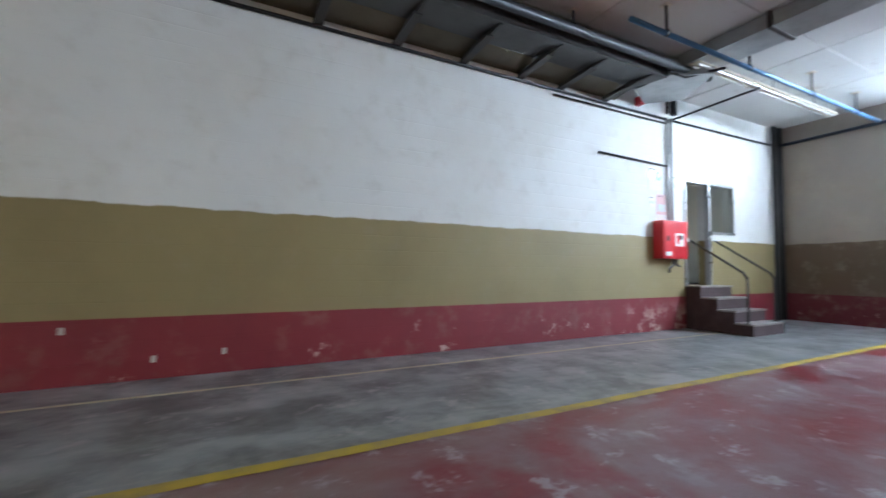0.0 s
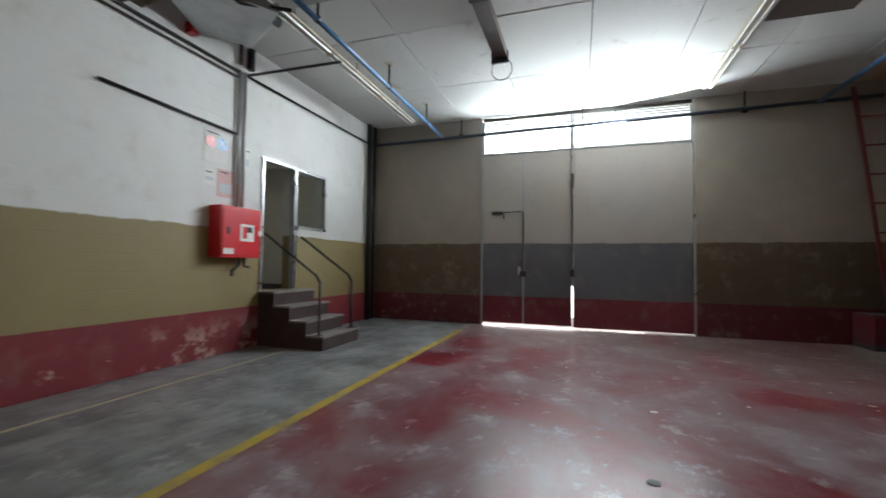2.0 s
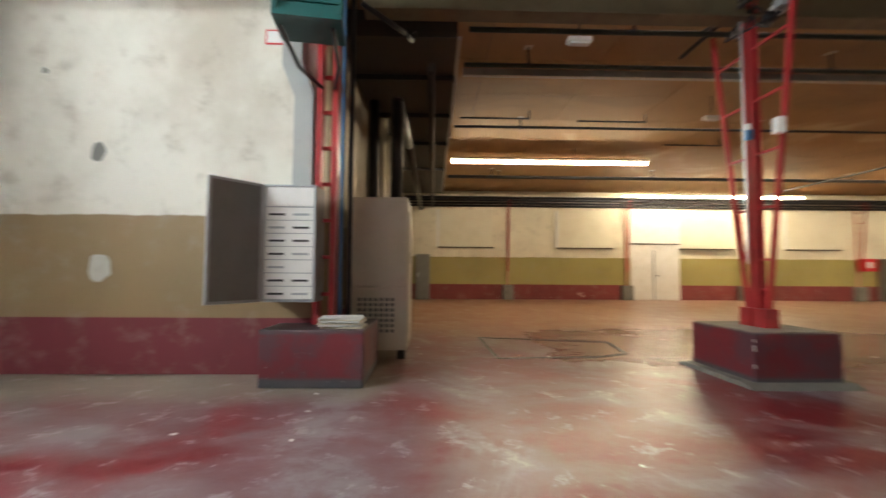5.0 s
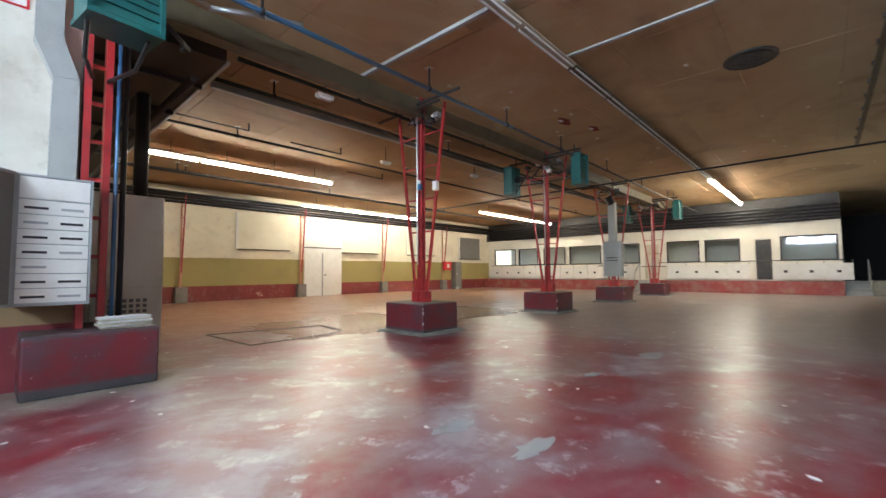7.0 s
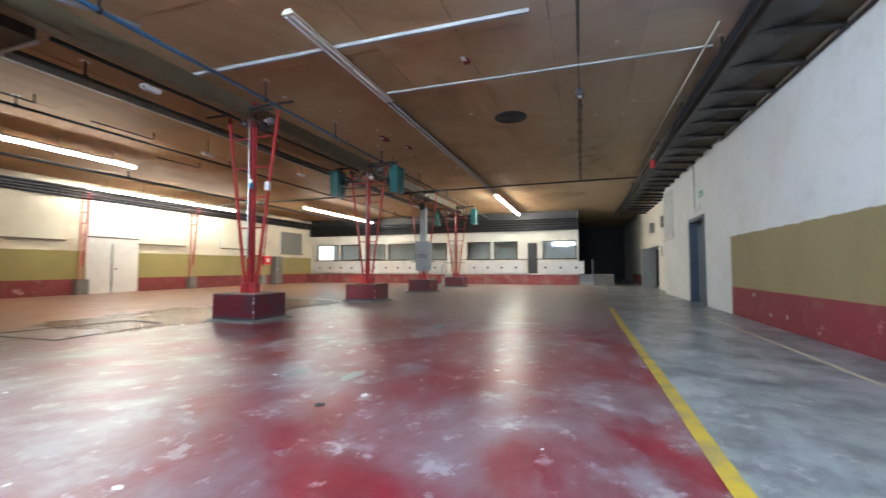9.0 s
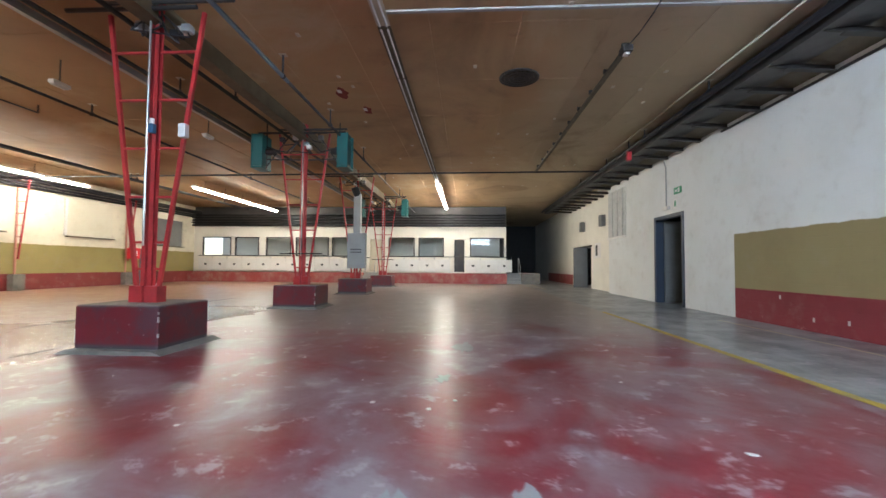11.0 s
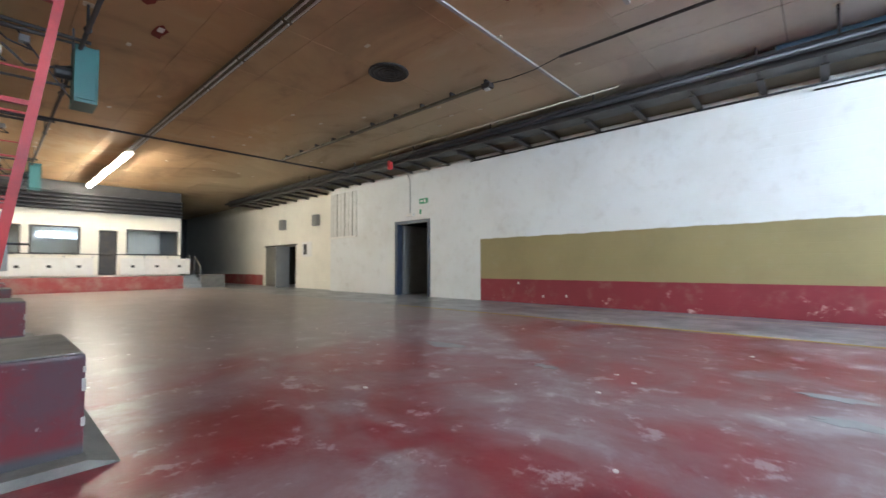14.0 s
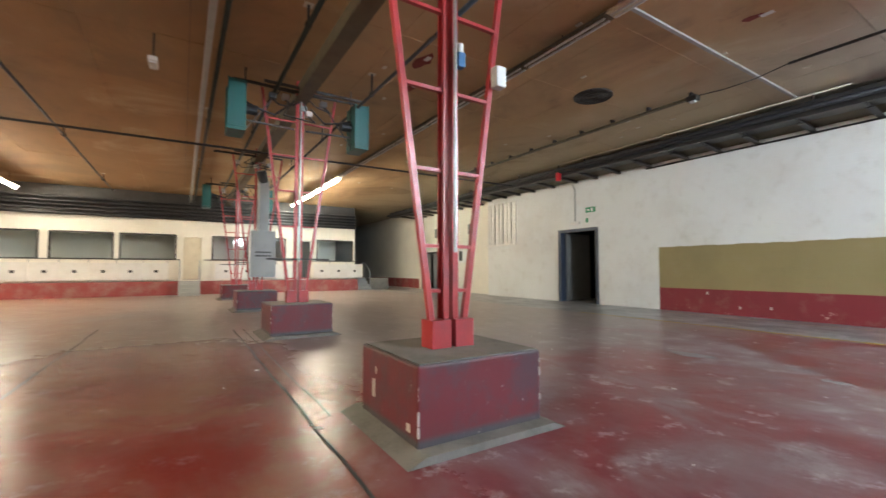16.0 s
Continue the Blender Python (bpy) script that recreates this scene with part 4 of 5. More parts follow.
t = thing("cable_trunking", "brown steel cable trunking ending in a loop of cable", "trunking")
part("tray", B(3.0, 2.22, 4.52, 6.2, 2.42, 4.64), M_TRUNK, t)
lp = [(6.2 + 0.02, 2.30 + 0.16 * math.sin(a), 4.34 + 0.17 * math.cos(a)) for a in [k * math.pi / 8 for k in range(17)]]
part("cable_loop", polyrod(bmesh.new(), lp, 0.007, 6), M_BLACK, t)
part("end_bracket", B(6.2, 2.2, 4.44, 6.24, 2.46, 4.62), M_BLACK, t)
part("collar", B(4.7, 2.205, 4.50, 4.76, 2.435, 4.645), M_BLACK, t)


b = thing("ceiling_panel", "dark brown loose ceiling panel beside the unlit lamps", "panel")
part("board", B(5.15, -2.16, CZ - 0.03, 6.52, -1.2, CZ - 0.008, bevel=0.004), M_TRUNK, b)


# ---- duct and pipe run along the north wall ----
def build_north_duct():
    d = thing("wall_duct", "long dusty dark duct on brackets along the wall top", "duct")
    bm = bmesh.new()
    slab(bm, [(5.0, 4.30), (5.62, 4.36), (5.62, 4.60), (5.0, 4.60)], "x", -22.0, 3.4)
    part("casing", bm, M_DUCT, d)
    bm = bmesh.new()
    slab(bm, [(5.62, 4.40), (NY - 0.004, 4.30), (NY - 0.004, 4.32), (5.62, 4.42)], "x", JOG, 3.4)
    part("tray", bm, M_OLIVE, d)
    x = 3.1
    while x > -21:
        bm = bmesh.new()
        yw = NY - 0.003 if x > JOG else NY2 - 0.003
        slab(bm, [(5.05, 4.295), (yw, 4.22), (yw, 4.30), (5.05, 4.375)], "x", x - 0.02, x + 0.02)
        slab(bm, [(5.30, 4.255), (yw, 4.215), (yw, 4.225), (5.30, 4.275)], "x", x - 0.06, x + 0.06)
        part("bracket", bm, M_DARK, d)
        x -= 1.05 if int(x * 10) % 2 else 0.85
    bm = bmesh.new()
    slab(bm, [(3.4, 5.0), (3.4, 5.62), (4.1, 5.95), (4.55, 5.5), (4.0, 4.6)], "z", 4.33, 4.60)
    part("transition", bm, M_GALV, d, "galvanised sheet transition piece")
    bm = bmesh.new()
    box(bm, 3.55, 1.9, 4.46, 4.15, 4.9, 4.66)
    part("branch", bm, M_GALV, d, "flat galvanised branch duct")
    for y in (2.6, 3.6):
        part("flange", B(3.52, y, 4.44, 4.18, y + 0.05, 4.67), M_DARK, d)
    part("edge_strip", polyrod(bmesh.new(), [(3.35, 4.95, 4.36), (3.7, 4.9, 4.33), (4.1, 4.5, 4.4)], 0.025), M_BLACK, d)


build_north_duct()
pipe("black_main", [(6.5 - 2.2, 4.86, 4.42), (-22, 4.86, 4.42)], 0.06, M_BLACK, "thick black pipe hung beside the wall duct")
pipe("conduit", [(-1.0, 4.66, 4.6), (-9, 4.66, 4.6)], 0.015, M_CREAM, "pale conduit under the ceiling", "conduit")
hangers([(x, 4.86) for x in (1.2, -1.6, -4.3, -7.2, -10.2, -13.3)], 4.46, "black main hangers")
a = thing("wall_alarm", "small red alarm horn with a white lens on the wall", "alarm")
part("horn", B(3.95, NY - 0.14, 4.30, 4.07, NY - 0.002, 4.46, bevel=0.015), M_BOX, a)
part("lens", rod(bmesh.new(), (4.25, NY - 0.1, 4.45), (4.25, NY - 0.2, 4.44), 0.04), M_WHITE, a)
part("arm", B(4.07, NY - 0.06, 4.43, 4.3, NY - 0.002, 4.47), M_DARK, a)

# ---- entrance south side ----
pipe("corner_pipe", [(8.72, SY + 0.05, 4.05), (8.68, SY + 0.05, 4.14), (8.52, SY + 0.05, 4.14), (8.46, SY + 0.05, 4.05), (8.46, SY + 0.05, 1.55)], 0.036, M_BLACK, "black pipe dropping down the patched wall")
for x, z, w, h in ((6.27, 1.2, 0.13, 0.16), (7.9, 1.17, 0.13, 0.15)):
    p = thing("plaster_patch", "rough white plaster repair on the ochre wall", "patch", "plaster patches")
    bm = bmesh.new()
    rnd = random.Random(int(x * 7))
    pts = [(x + w * (1 + rnd.uniform(-0.18, 0.18)) * math.cos(k * math.pi / 7), z + h * (1 + rnd.uniform(-0.18, 0.18)) * math.sin(k * math.pi / 7)) for k in range(14)]
    slab(bm, pts, "y", SY + 0.001, SY + 0.007)
    part("plaster", bm, M_PATCH, p)
for x, z, w in ((6.35, 2.55, 0.09), (7.75, 2.42, 0.05), (7.0, 3.5, 0.03)):
    p = thing("wall_stain", "grey scar where a fixing was torn out", "stain", "wall scars")
    bm = bmesh.new()
    rnd = random.Random(int(x * 9))
    slab(bm, [(x + w * rnd.uniform(0.7, 1.2) * math.cos(k * math.pi / 5), z + 1.3 * w * rnd.uniform(0.7, 1.2) * math.sin(k * math.pi / 5)) for k in range(10)], "y", SY + 0.001, SY + 0.004)
    part("scar", bm, M_PLINTH_TOP, p)


def build_panel():
    c = thing("electrical_panel", "white electrical distribution panel with its door open", "electrical panel")
    x0, x1, y, z0, z1 = 3.72, 4.28, -3.58, 0.85, 2.11
    bm = bmesh.new()
    box(bm, x0, SY + 0.002, z0, x1, y - 0.03, z1)
    part("body", bm, M_GREY, c)
    for a in ((x0, z0, x0 + 0.02, z1), (x1 - 0.02, z0, x1, z1), (x0 + 0.02, z0, x1 - 0.02, z0 + 0.02), (x0 + 0.02, z1 - 0.02, x1 - 0.02, z1)):
        part("rim", B(a[0], y - 0.03, a[1], a[2], y, a[3]), M_GREY, c)
    rows = 7
    for k in range(rows):
        za = z0 + 0.03 + k * 0.142
        part("cover", B(x0 + 0.025, y - 0.03, za, x1 - 0.025, y - 0.012, za + 0.132), M_WHITE, c)
        for s in (0, 1):
            xa = x0 + 0.07 + s * 0.26
            if (k, s) == (2, 0):
                continue
            part("breaker_strip", B(xa, y - 0.014, za + 0.045, xa + 0.17, y - 0.004, za + 0.068), M_INK if (k + s) % 3 else M_GREY, c)
            part("label_strip", B(xa, y - 0.013, za + 0.075, xa + 0.17, y - 0.01, za + 0.088), M_PAPER, c)
    part("cover", B(x0 + 0.025, y - 0.03, z0 + 1.03, x1 - 0.025, y - 0.012, z1 - 0.025), M_WHITE, c)
    door = B(0.0, -0.03, z0, 0.56, 0.0, z1)
    dd = part("door", door, M_GREY, c, "open panel door, grey inside")
    dd.matrix_local = pose(x1, y + 0.01, 0, 0, 0, 52)
    part("gasket", B(0.03, 0.001, z0 + 0.03, 0.53, 0.006, z1 - 0.03), M_DARKGREY, dd)


build_panel()
s = thing("danger_sign", "small white sign with a red border by the cable duct", "sign")
part("board", B(4.24, SY + 0.002, 3.86, 4.46, SY + 0.012, 4.04), M_BOX, s)
part("face", B(4.26, SY + 0.012, 3.88, 4.44, SY + 0.015, 4.02), M_PAPER, s)
d = thing("cable_duct", "grey painted cable duct above the electrical panel", "duct")
bm = bmesh.new()
slab(bm, [(3.84, 2.11), (4.05, 2.11), (4.05, 3.18), (3.84, 3.2)], "y", SY + 0.002, SY + 0.16)
part("lower_casing", bm, M_GREYPAINT, d)
part("offset_casing", slab(bmesh.new(), [(3.84, 3.2), (4.05, 3.18), (4.2, 3.55), (3.98, 3.6)], "y", SY + 0.002, SY + 0.164), M_GREYPAINT, d)
part("upper_casing", slab(bmesh.new(), [(3.98, 3.6), (4.2, 3.55), (4.2, 4.64), (3.98, 4.64)], "y", SY + 0.002, SY + 0.16), M_GREYPAINT, d)
pipe("column_pipe", [(3.5, CY + 0.12, 0.585), (3.5, CY + 0.12, 4.5)], 0.022, M_BLUE, "blue-grey pipe beside the red column", group="pipes by the corner column")
pipe("column_pipe", [(3.42, CY + 0.04, 0.585), (3.42, CY + 0.04, 4.5)], 0.03, M_BLACK, "black pipe beside the red column", group="pipes by the corner column")
bm = bmesh.new()
pipe("column_pipe", [(3.79, SY + 0.08, 2.2), (3.79, SY + 0.08, 4.4)], 0.02, M_BLACK, "thin black pipe by the cable duct", group="pipes by the corner column")


def heater(x, y, z, facing, size, label):
    """A unit heater: a teal box with louvres on its front (towards +y times facing) and a bracket."""
    h = thing("unit_heater", label, "heater", "teal unit heaters")
    h.location = (x, y, z)
    w, dp, ht = size
    f = facing
    bm = bmesh.new()
    for a in ((-w, -dp, -ht, w, -dp + 0.02, ht), (-w, -dp + 0.02, -ht, -w + 0.02, dp, ht), (w - 0.02, -dp + 0.02, -ht, w, dp, ht), (-w + 0.02, -dp + 0.02, ht - 0.02, w - 0.02, dp, ht), (-w + 0.02, -dp + 0.02, -ht, w - 0.02, dp, -ht + 0.02)):
        box(bm, *a)
    body = part("casing", bm, M_TEAL, h)
    n = 8
    for k in range(n):
        zz = -ht + 0.06 + k * (2 * ht - 0.1) / n
        part("louvre", bar(bmesh.new(), (-w + 0.02, dp - 0.03, zz), (w - 0.02, dp - 0.03, zz), 0.012, 0.07), M_TEAL, h)
    for s in (-1, 1):
        part("corner_post", B(s * w - 0.02, dp - 0.005, -ht - 0.01, s * w + 0.02, dp + 0.02, ht + 0.01), M_TEAL, h)
    part("motor", rod(bmesh.new(), (0, -dp, 0), (0, -dp - 0.2, 0), 0.09, 12), M_BLACK, h)
    part("tray", B(-w - 0.02, -dp, -ht - 0.06, w + 0.02, dp + 0.02, -ht - 0.012), M_TEAL, h)
    h.matrix_basis = pose(x, y, z, 0, 0, f)
    return h


heater(3.65, -3.02, 3.95, 8, (0.29, 0.22, 0.4), "large teal louvred unit heater above the corner column")
b = thing("heater_bracket", "black bent steel bracket under the heater", "bracket")
part("arm", polyrod(bmesh.new(), [(3.74, CY + 0.16, 3.28), (3.86, -3.35, 3.3), (3.9, -2.9, 3.47)], 0.022), M_BLACK, b)
part("arm", polyrod(bmesh.new(), [(3.6, CY + 0.16, 3.28), (3.45, -3.35, 3.3), (3.42, -2.95, 3.47)], 0.022), M_BLACK, b)
for cx in (COLS[1], COLS[3]):
    for s in (-1, 1):
        heater(cx + 0.1, CY + s * 1.08, 3.95, 0 if s > 0 else 180, (0.24, 0.13, 0.4), "teal unit heater hung beside a red column")
        b = thing("heater_bracket", "black steel frame carrying the heater", "bracket", "heater frames")
        for z in (3.76, 4.45):
            part("arm", bar(bmesh.new(), (cx, CY + s * 0.1, z), (cx + 0.1, CY + s * 1.1, z), 0.03, 0.03), M_BLACK, b)
        part("brace", bar(bmesh.new(), (cx, CY + s * 0.35, 4.45), (cx + 0.1, CY + s * 1.0, 3.5), 0.022, 0.022), M_BLACK, b)
        part("upright", bar(bmesh.new(), (cx + 0.1, CY + s * 0.95, 3.5), (cx + 0.1, CY + s * 0.95, CZ), 0.025, 0.025), M_BLACK, b)
        part("cable", polyrod(bmesh.new(), [(cx, CY + s * 0.2, 4.2), (cx + 0.05, CY + s * 0.45, 3.95), (cx + 0.1, CY + s * 0.75, 4.0), (cx + 0.1, CY + s * 1.0, 4.1)], 0.02), M_BLACK, b)

# papers stacked on the plinth
for k in range(9):
    rnd = random.Random(k + 3)
    p = thing("board_sheet", "thin pale board lying in a loose stack on the plinth", "sheet", "stacked boards")
    x, y, a = 3.42 + rnd.uniform(-0.03, 0.03), -3.62 + rnd.uniform(-0.03, 0.03), rnd.uniform(-9, 9)
    p.matrix_basis = pose(x, y, 0.586 + k * 0.013, 0, rnd.uniform(-0.6, 0.6), a)
    part("sheet", B(-0.22, -0.13, 0, 0.22, 0.13, 0.009), M_PAPER if k % 3 else M_CREAM, p)


def build_beige_cabinet():
    c = thing("machine_cabinet", "tall beige metal cabinet with a square-meshed lower grille", "cabinet")
    c.location = (3.2, -5.18, 0)
    part("body", B(-0.40, -0.42, 0.12, 0.40, 0.40, 2.2, bevel=0.012), M_PUTTY, c)
    part("door", B(-0.37, 0.40, 0.98, 0.37, 0.418, 2.16, bevel=0.006), M_PUTTY, c)
    part("door", B(-0.37, 0.40, 0.16, 0.37, 0.418, 0.95, bevel=0.006), M_PUTTY, c)
    part("grille_back", B(-0.24, 0.418, 0.34, 0.28, 0.421, 0.84), M_DARKGREY, c)
    for k in range(8):
        part("grille_bar", B(-0.25, 0.421, 0.335 + k * 0.07, 0.29, 0.432, 0.36 + k * 0.07), M_PUTTY, c)
    for k in range(8):
        part("grille_bar", B(-0.25 + k * 0.0735, 0.422, 0.336, -0.225 + k * 0.0735, 0.431, 0.848), M_PUTTY, c)
    part("side_panel", B(-0.418, -0.36, 0.2, -0.40, 0.34, 2.0, bevel=0.004), M_PUTTY, c)
    for sx in (-1, 1):
        for sy in (-1, 1):
            part("foot", B(sx * 0.32 - 0.05, sy * 0.33 - 0.05, 0, sx * 0.32 + 0.05, sy * 0.33 + 0.05, 0.12), M_BLACK, c)
    part("handle", B(-0.425, 0.2, 1.3, -0.418, 0.24, 1.45), M_DARK, c)


build_beige_cabinet()
for k, (y, r, m) in enumerate(((-6.6, 0.09, M_BLACK), (-7.3, 0.16, M_CREAM), (-8.6, 0.14, M_CREAM), (-9.6, 0.1, M_CREAM))):
    pipe("hall_riser", [(HALL_E - 0.2, y, 0.0), (HALL_E - 0.2, y, 4.3)], r, m, "vertical pipe against the hall side wall", group="hall risers", sides=14)
d = thing("hall_duct", "dark boxed duct under the ceiling along the hall side", "duct")
part("casing", B(2.15, -15.5, 4.28, 3.73, -4.45, 4.64), M_DARK, d)
part("edge", B(2.10, -15.5, 4.25, 2.15, -4.45, 4.3), M_GALV, d, "pale metal edge strip")
for y in (-5.6, -7.2, -9.0, -11.5):
    part("strap", B(2.14, y, 4.2, 3.72, y + 0.08, 4.28), M_BLACK, d)
pipe("hall_pipe", [(3.0, -5.2, 2.2), (3.0, -5.2, 3.7), (3.0, -8.0, 3.9), (3.0, -16.9, 3.9)], 0.09, M_BLACK, "black pipe rising behind the beige cabinet")
pipe("hall_pipe", [(2.5, -4.7, 4.0), (2.5, -16.9, 4.0)], 0.06, M_DARK, "dark pipe under the hall duct")


# ---- hall south wall ----
def board(x0, x1, z0, z1, dark=False):
    w = thing("window_board", "dark glazed opening" if dark else "cream board closing a former window, with a shelf lip", "window board", "boarded windows")
    y = HALL_S
    part("sheet", B(x0, y + 0.002, z0, x1, y + 0.035, z1), M_DARKGREY if dark else M_BOARD, w)
    part("lip", B(x0 - 0.03, y + 0.002, z0 - 0.06, x1 + 0.03, y + 0.16, z0 - 0.01), M_OLIVE, w)
    part("edge", B(x1 + 0.002, y + 0.002, z0, x1 + 0.12, y + 0.07, z1), M_WHITE, w)


for a in (2.2, -2.95, -8.3, -13.05):
    board(a - 2.3, a, 2.25, 3.85)
board(-20.3, -18.0, 2.1, 3.6, True)
d = tagged(new("door_hall"), "plain white door in a white boarded surround", "door", kind="structure")
part("surround", B(-8.25, HALL_S + 0.002, 0, -6.1, HALL_S + 0.06, 4.2), M_WHITE, d)
part("lintel", B(-8.25, HALL_S + 0.06, 2.40, -6.1, HALL_S + 0.085, 2.45), M_DARK, d)
leaf = part("leaf", B(-8.1, HALL_S + 0.06, 0.03, -7.12, HALL_S + 0.09, 2.12), M_WHITE, d)
part("handle", B(-7.28, HALL_S + 0.09, 1.02, -7.2, HALL_S + 0.13, 1.08), M_DARK, leaf)
part("frame", B(-7.12, HALL_S + 0.06, 0.0, -7.08, HALL_S + 0.1, 2.16), M_GREY, d)
for x in (-0.75, -5.9, -11.05, -16.2):
    c = thing("wall_ladder_post", "faded red steel lattice post against the wall", "post", "lattice posts on the wall")
    part("upright", B(x - 0.03, HALL_S + 0.014, 0.6, x + 0.03, HALL_S + 0.06, 4.3), M_FADED, c)
    part("raking_leg", bar(bmesh.new(), (x, HALL_S + 0.16, 1.2), (x, HALL_S + 0.5, 4.25), 0.045, 0.045), M_REDST, c)
    for k in range(6):
        z = 1.6 + 0.45 * k
        part("rung", bar(bmesh.new(), (x, HALL_S + 0.06, z), (x, HALL_S + 0.16 + 0.34 * (z - 1.2) / 3.05, z), 0.03, 0.025), M_FADED, c)
    part("foot_block", B(x - 0.22, HALL_S + 0.004, 0, x + 0.22, HALL_S + 0.26, 0.62, bevel=0.015), M_PLINTH_TOP, c, "bare concrete foot block")
for k, (y, z) in enumerate(((0.15, 4.3), (0.35, 4.22), (0.2, 4.12), (0.5, 4.32), (0.12, 4.02))):
    pipe("wall_main", [(HALL_E - 0.1, HALL_S + y, z), (FAR_X + 0.1, HALL_S + y, z)], 0.05, M_BLACK, "dark pipe along the top of the hall wall", group="hall wall pipes")
f = thing("fire_hose_box", "red fire hose box on the hall wall", "fire cabinet")
part("body", B(-16.75, HALL_S + 0.17, 1.3, -16.1, HALL_S + 0.36, 1.85, bevel=0.01), M_BOX, f)
part("label", B(-16.55, HALL_S + 0.36, 1.45, -16.3, HALL_S + 0.364, 1.7), M_PAPER, f)
for x, z in ((-17.4, 1.85), (2.9, 1.9)):
    c = thing("metal_locker", "narrow dark grey metal locker against the wall", "locker", "dark lockers")
    part("body", B(x - 0.3, HALL_S + 0.02, 0, x + 0.3, HALL_S + 0.45, z, bevel=0.01), M_DARKGREY, c)
    part("door", B(x - 0.27, HALL_S + 0.45, 0.06, x + 0.27, HALL_S + 0.465, z - 0.04), M_DARKGREY, c)
    part("handle", B(x + 0.18, HALL_S + 0.465, 0.95, x + 0.21, HALL_S + 0.485, 1.1), M_ALU, c)

# ---- ceiling runs over the hall ----
t = thing("ceiling_beam", "olive-brown steel beam on the column heads", "beam")
part("web", B(FAR_X + 0.1, CY - 0.05, 4.30, 3.3, CY + 0.05, 4.62), M_OLIVE, t)
part("flange", B(FAR_X + 0.1, CY - 0.12, 4.27, 3.3, CY + 0.12, 4.30), M_OLIVE, t)
t = thing("cable_tray", "grey cable tray with dark pipes beside the columns", "cable tray")
part("tray", B(FAR_X + 0.3, -5.56, 4.28, 2.0, -5.48, 4.39), M_GALV, t)
for y in (-5.36, -4.42):
    pipe("tray_pipe", [(2.0, y, 4.38), (FAR_X + 0.3, y, 4.38)], 0.035, M_PINE, "dark green pipe beside the cable tray", group="tray pipes")
hangers([(x, -8.3) for x in (0.5, -5, -12, -18)] + [(x, -13.0) for x in (0.5, -5, -12, -18)] + [(x, -13.25) for x in (0.2, -12)], 4.45, "hall pipe hangers")
hangers([(1.0, -5.36), (-3.8, -5.36), (-8.9, -5.36), (-14, -5.36), (-0.2, -4.42), (-4.1, -4.42), (-9.2, -4.42)], 4.4, "tray hangers")
pipe("ceiling_pipe", [(2.0, -8.3, 4.45), (-20.5, -8.3, 4.45)], 0.03, M_BLACK, "dark pipe across the hall ceiling", group="hall ceiling pipes")
pipe("ceiling_pipe", [(2.0, -13.0, 4.4), (-20.5, -13.0, 4.4)], 0.045, M_BLACK, "dark pipe across the hall ceiling", group="hall ceiling pipes")
pipe("ceiling_pipe", [(2.0, -13.25, 4.42), (-20.5, -13.25, 4.42)], 0.035, M_DARK, "dark pipe across the hall ceiling", group="hall ceiling pipes")
pipe("ceiling_pipe", [(-10.4, -16.9, 4.2), (-10.4, 4.7, 4.3)], 0.03, M_BLACK, "dark pipe across the hall ceiling", group="hall ceiling pipes")
for x, y0, y1 in ((-2.2, -8.0, -6.4), (-5.0, -9.6, -7.2), (0.4, -7.9, -6.6)):
    pipe("drop_pipe", [(x, y0, CZ), (x, y0, 4.5), (x + 1.5, y0, 4.5)], 0.018, M_BLACK, "thin black conduit under the boards", "conduit", "thin conduits")
for x, a, b2, z in ((0.05, -4.0, 2.1, 4.62), (-1.85, -1.0, 4.8, 4.645)):
    s = thing("ceiling_strip", "white metal strip across the ceiling boards", "trim strip", "white ceiling strips")
    part("strip", B(x - 0.03, a, z, x + 0.03, b2, CZ - 0.006), M_STRIP, s)
t = thing("ceiling_track", "dark cable track with a lamp holder under the ceiling", "cable track")
part("track", B(-11.5, 2.72, 4.55, -2.9, 2.80, 4.60), M_OLIVE, t)
part("lamp_holder", B(-2.95, 2.68, 4.50, -2.75, 2.84, 4.60, bevel=0.01), M_DARK, t)
part("lens", B(-2.9, 2.72, 4.47, -2.8, 2.80, 4.5), M_WHITE, t)
for k in range(10):
    part("clip", B(-11 + k * 0.9, 2.7, 4.6, -10.95 + k * 0.9, 2.82, CZ - 0.006), M_DARK, t)
pipe("track_rod", [(-1.3, 2.74, 4.6), (3.4, 2.74, 4.6)], 0.025, M_DARK, "dark rod continuing the cable track")
pipe("track_wire", [(-2.75, 2.76, 4.58), (-2.3, 2.75, 4.53), (-1.8, 2.74, 4.53), (-1.3, 2.74, 4.6)], 0.01, M_BLACK, "sagging cable between the tracks", "cable", sides=6)
pipe("flexible_pipe", [(3.3, -3.3, 4.5), (2.7, -3.5, 4.42), (2.1, -3.3, 4.5), (1.7, -3.05, 4.45)], 0.035, M_GALV, "flexible galvanised pipe beside the heater")
pipe("flexible_pipe", [(3.25, -3.5, 4.1), (2.8, -3.9, 4.0), (2.75, -4.4, 4.2), (2.7, -4.5, 4.4)], 0.03, M_BLACK, "black hose beside the heater")
v = thing("ceiling_vent", "round dark ceiling vent with a metal rim", "vent")
bm = bmesh.new()
for k in range(28):
    a0, a1 = 2 * math.pi * k / 28, 2 * math.pi * (k + 1) / 28
    rod(bm, (-4.0 + 0.36 * math.cos(a0), 1.2 + 0.36 * math.sin(a0), 4.655), (-4.0 + 0.36 * math.cos(a1), 1.2 + 0.36 * math.sin(a1), 4.655), 0.022, 6)
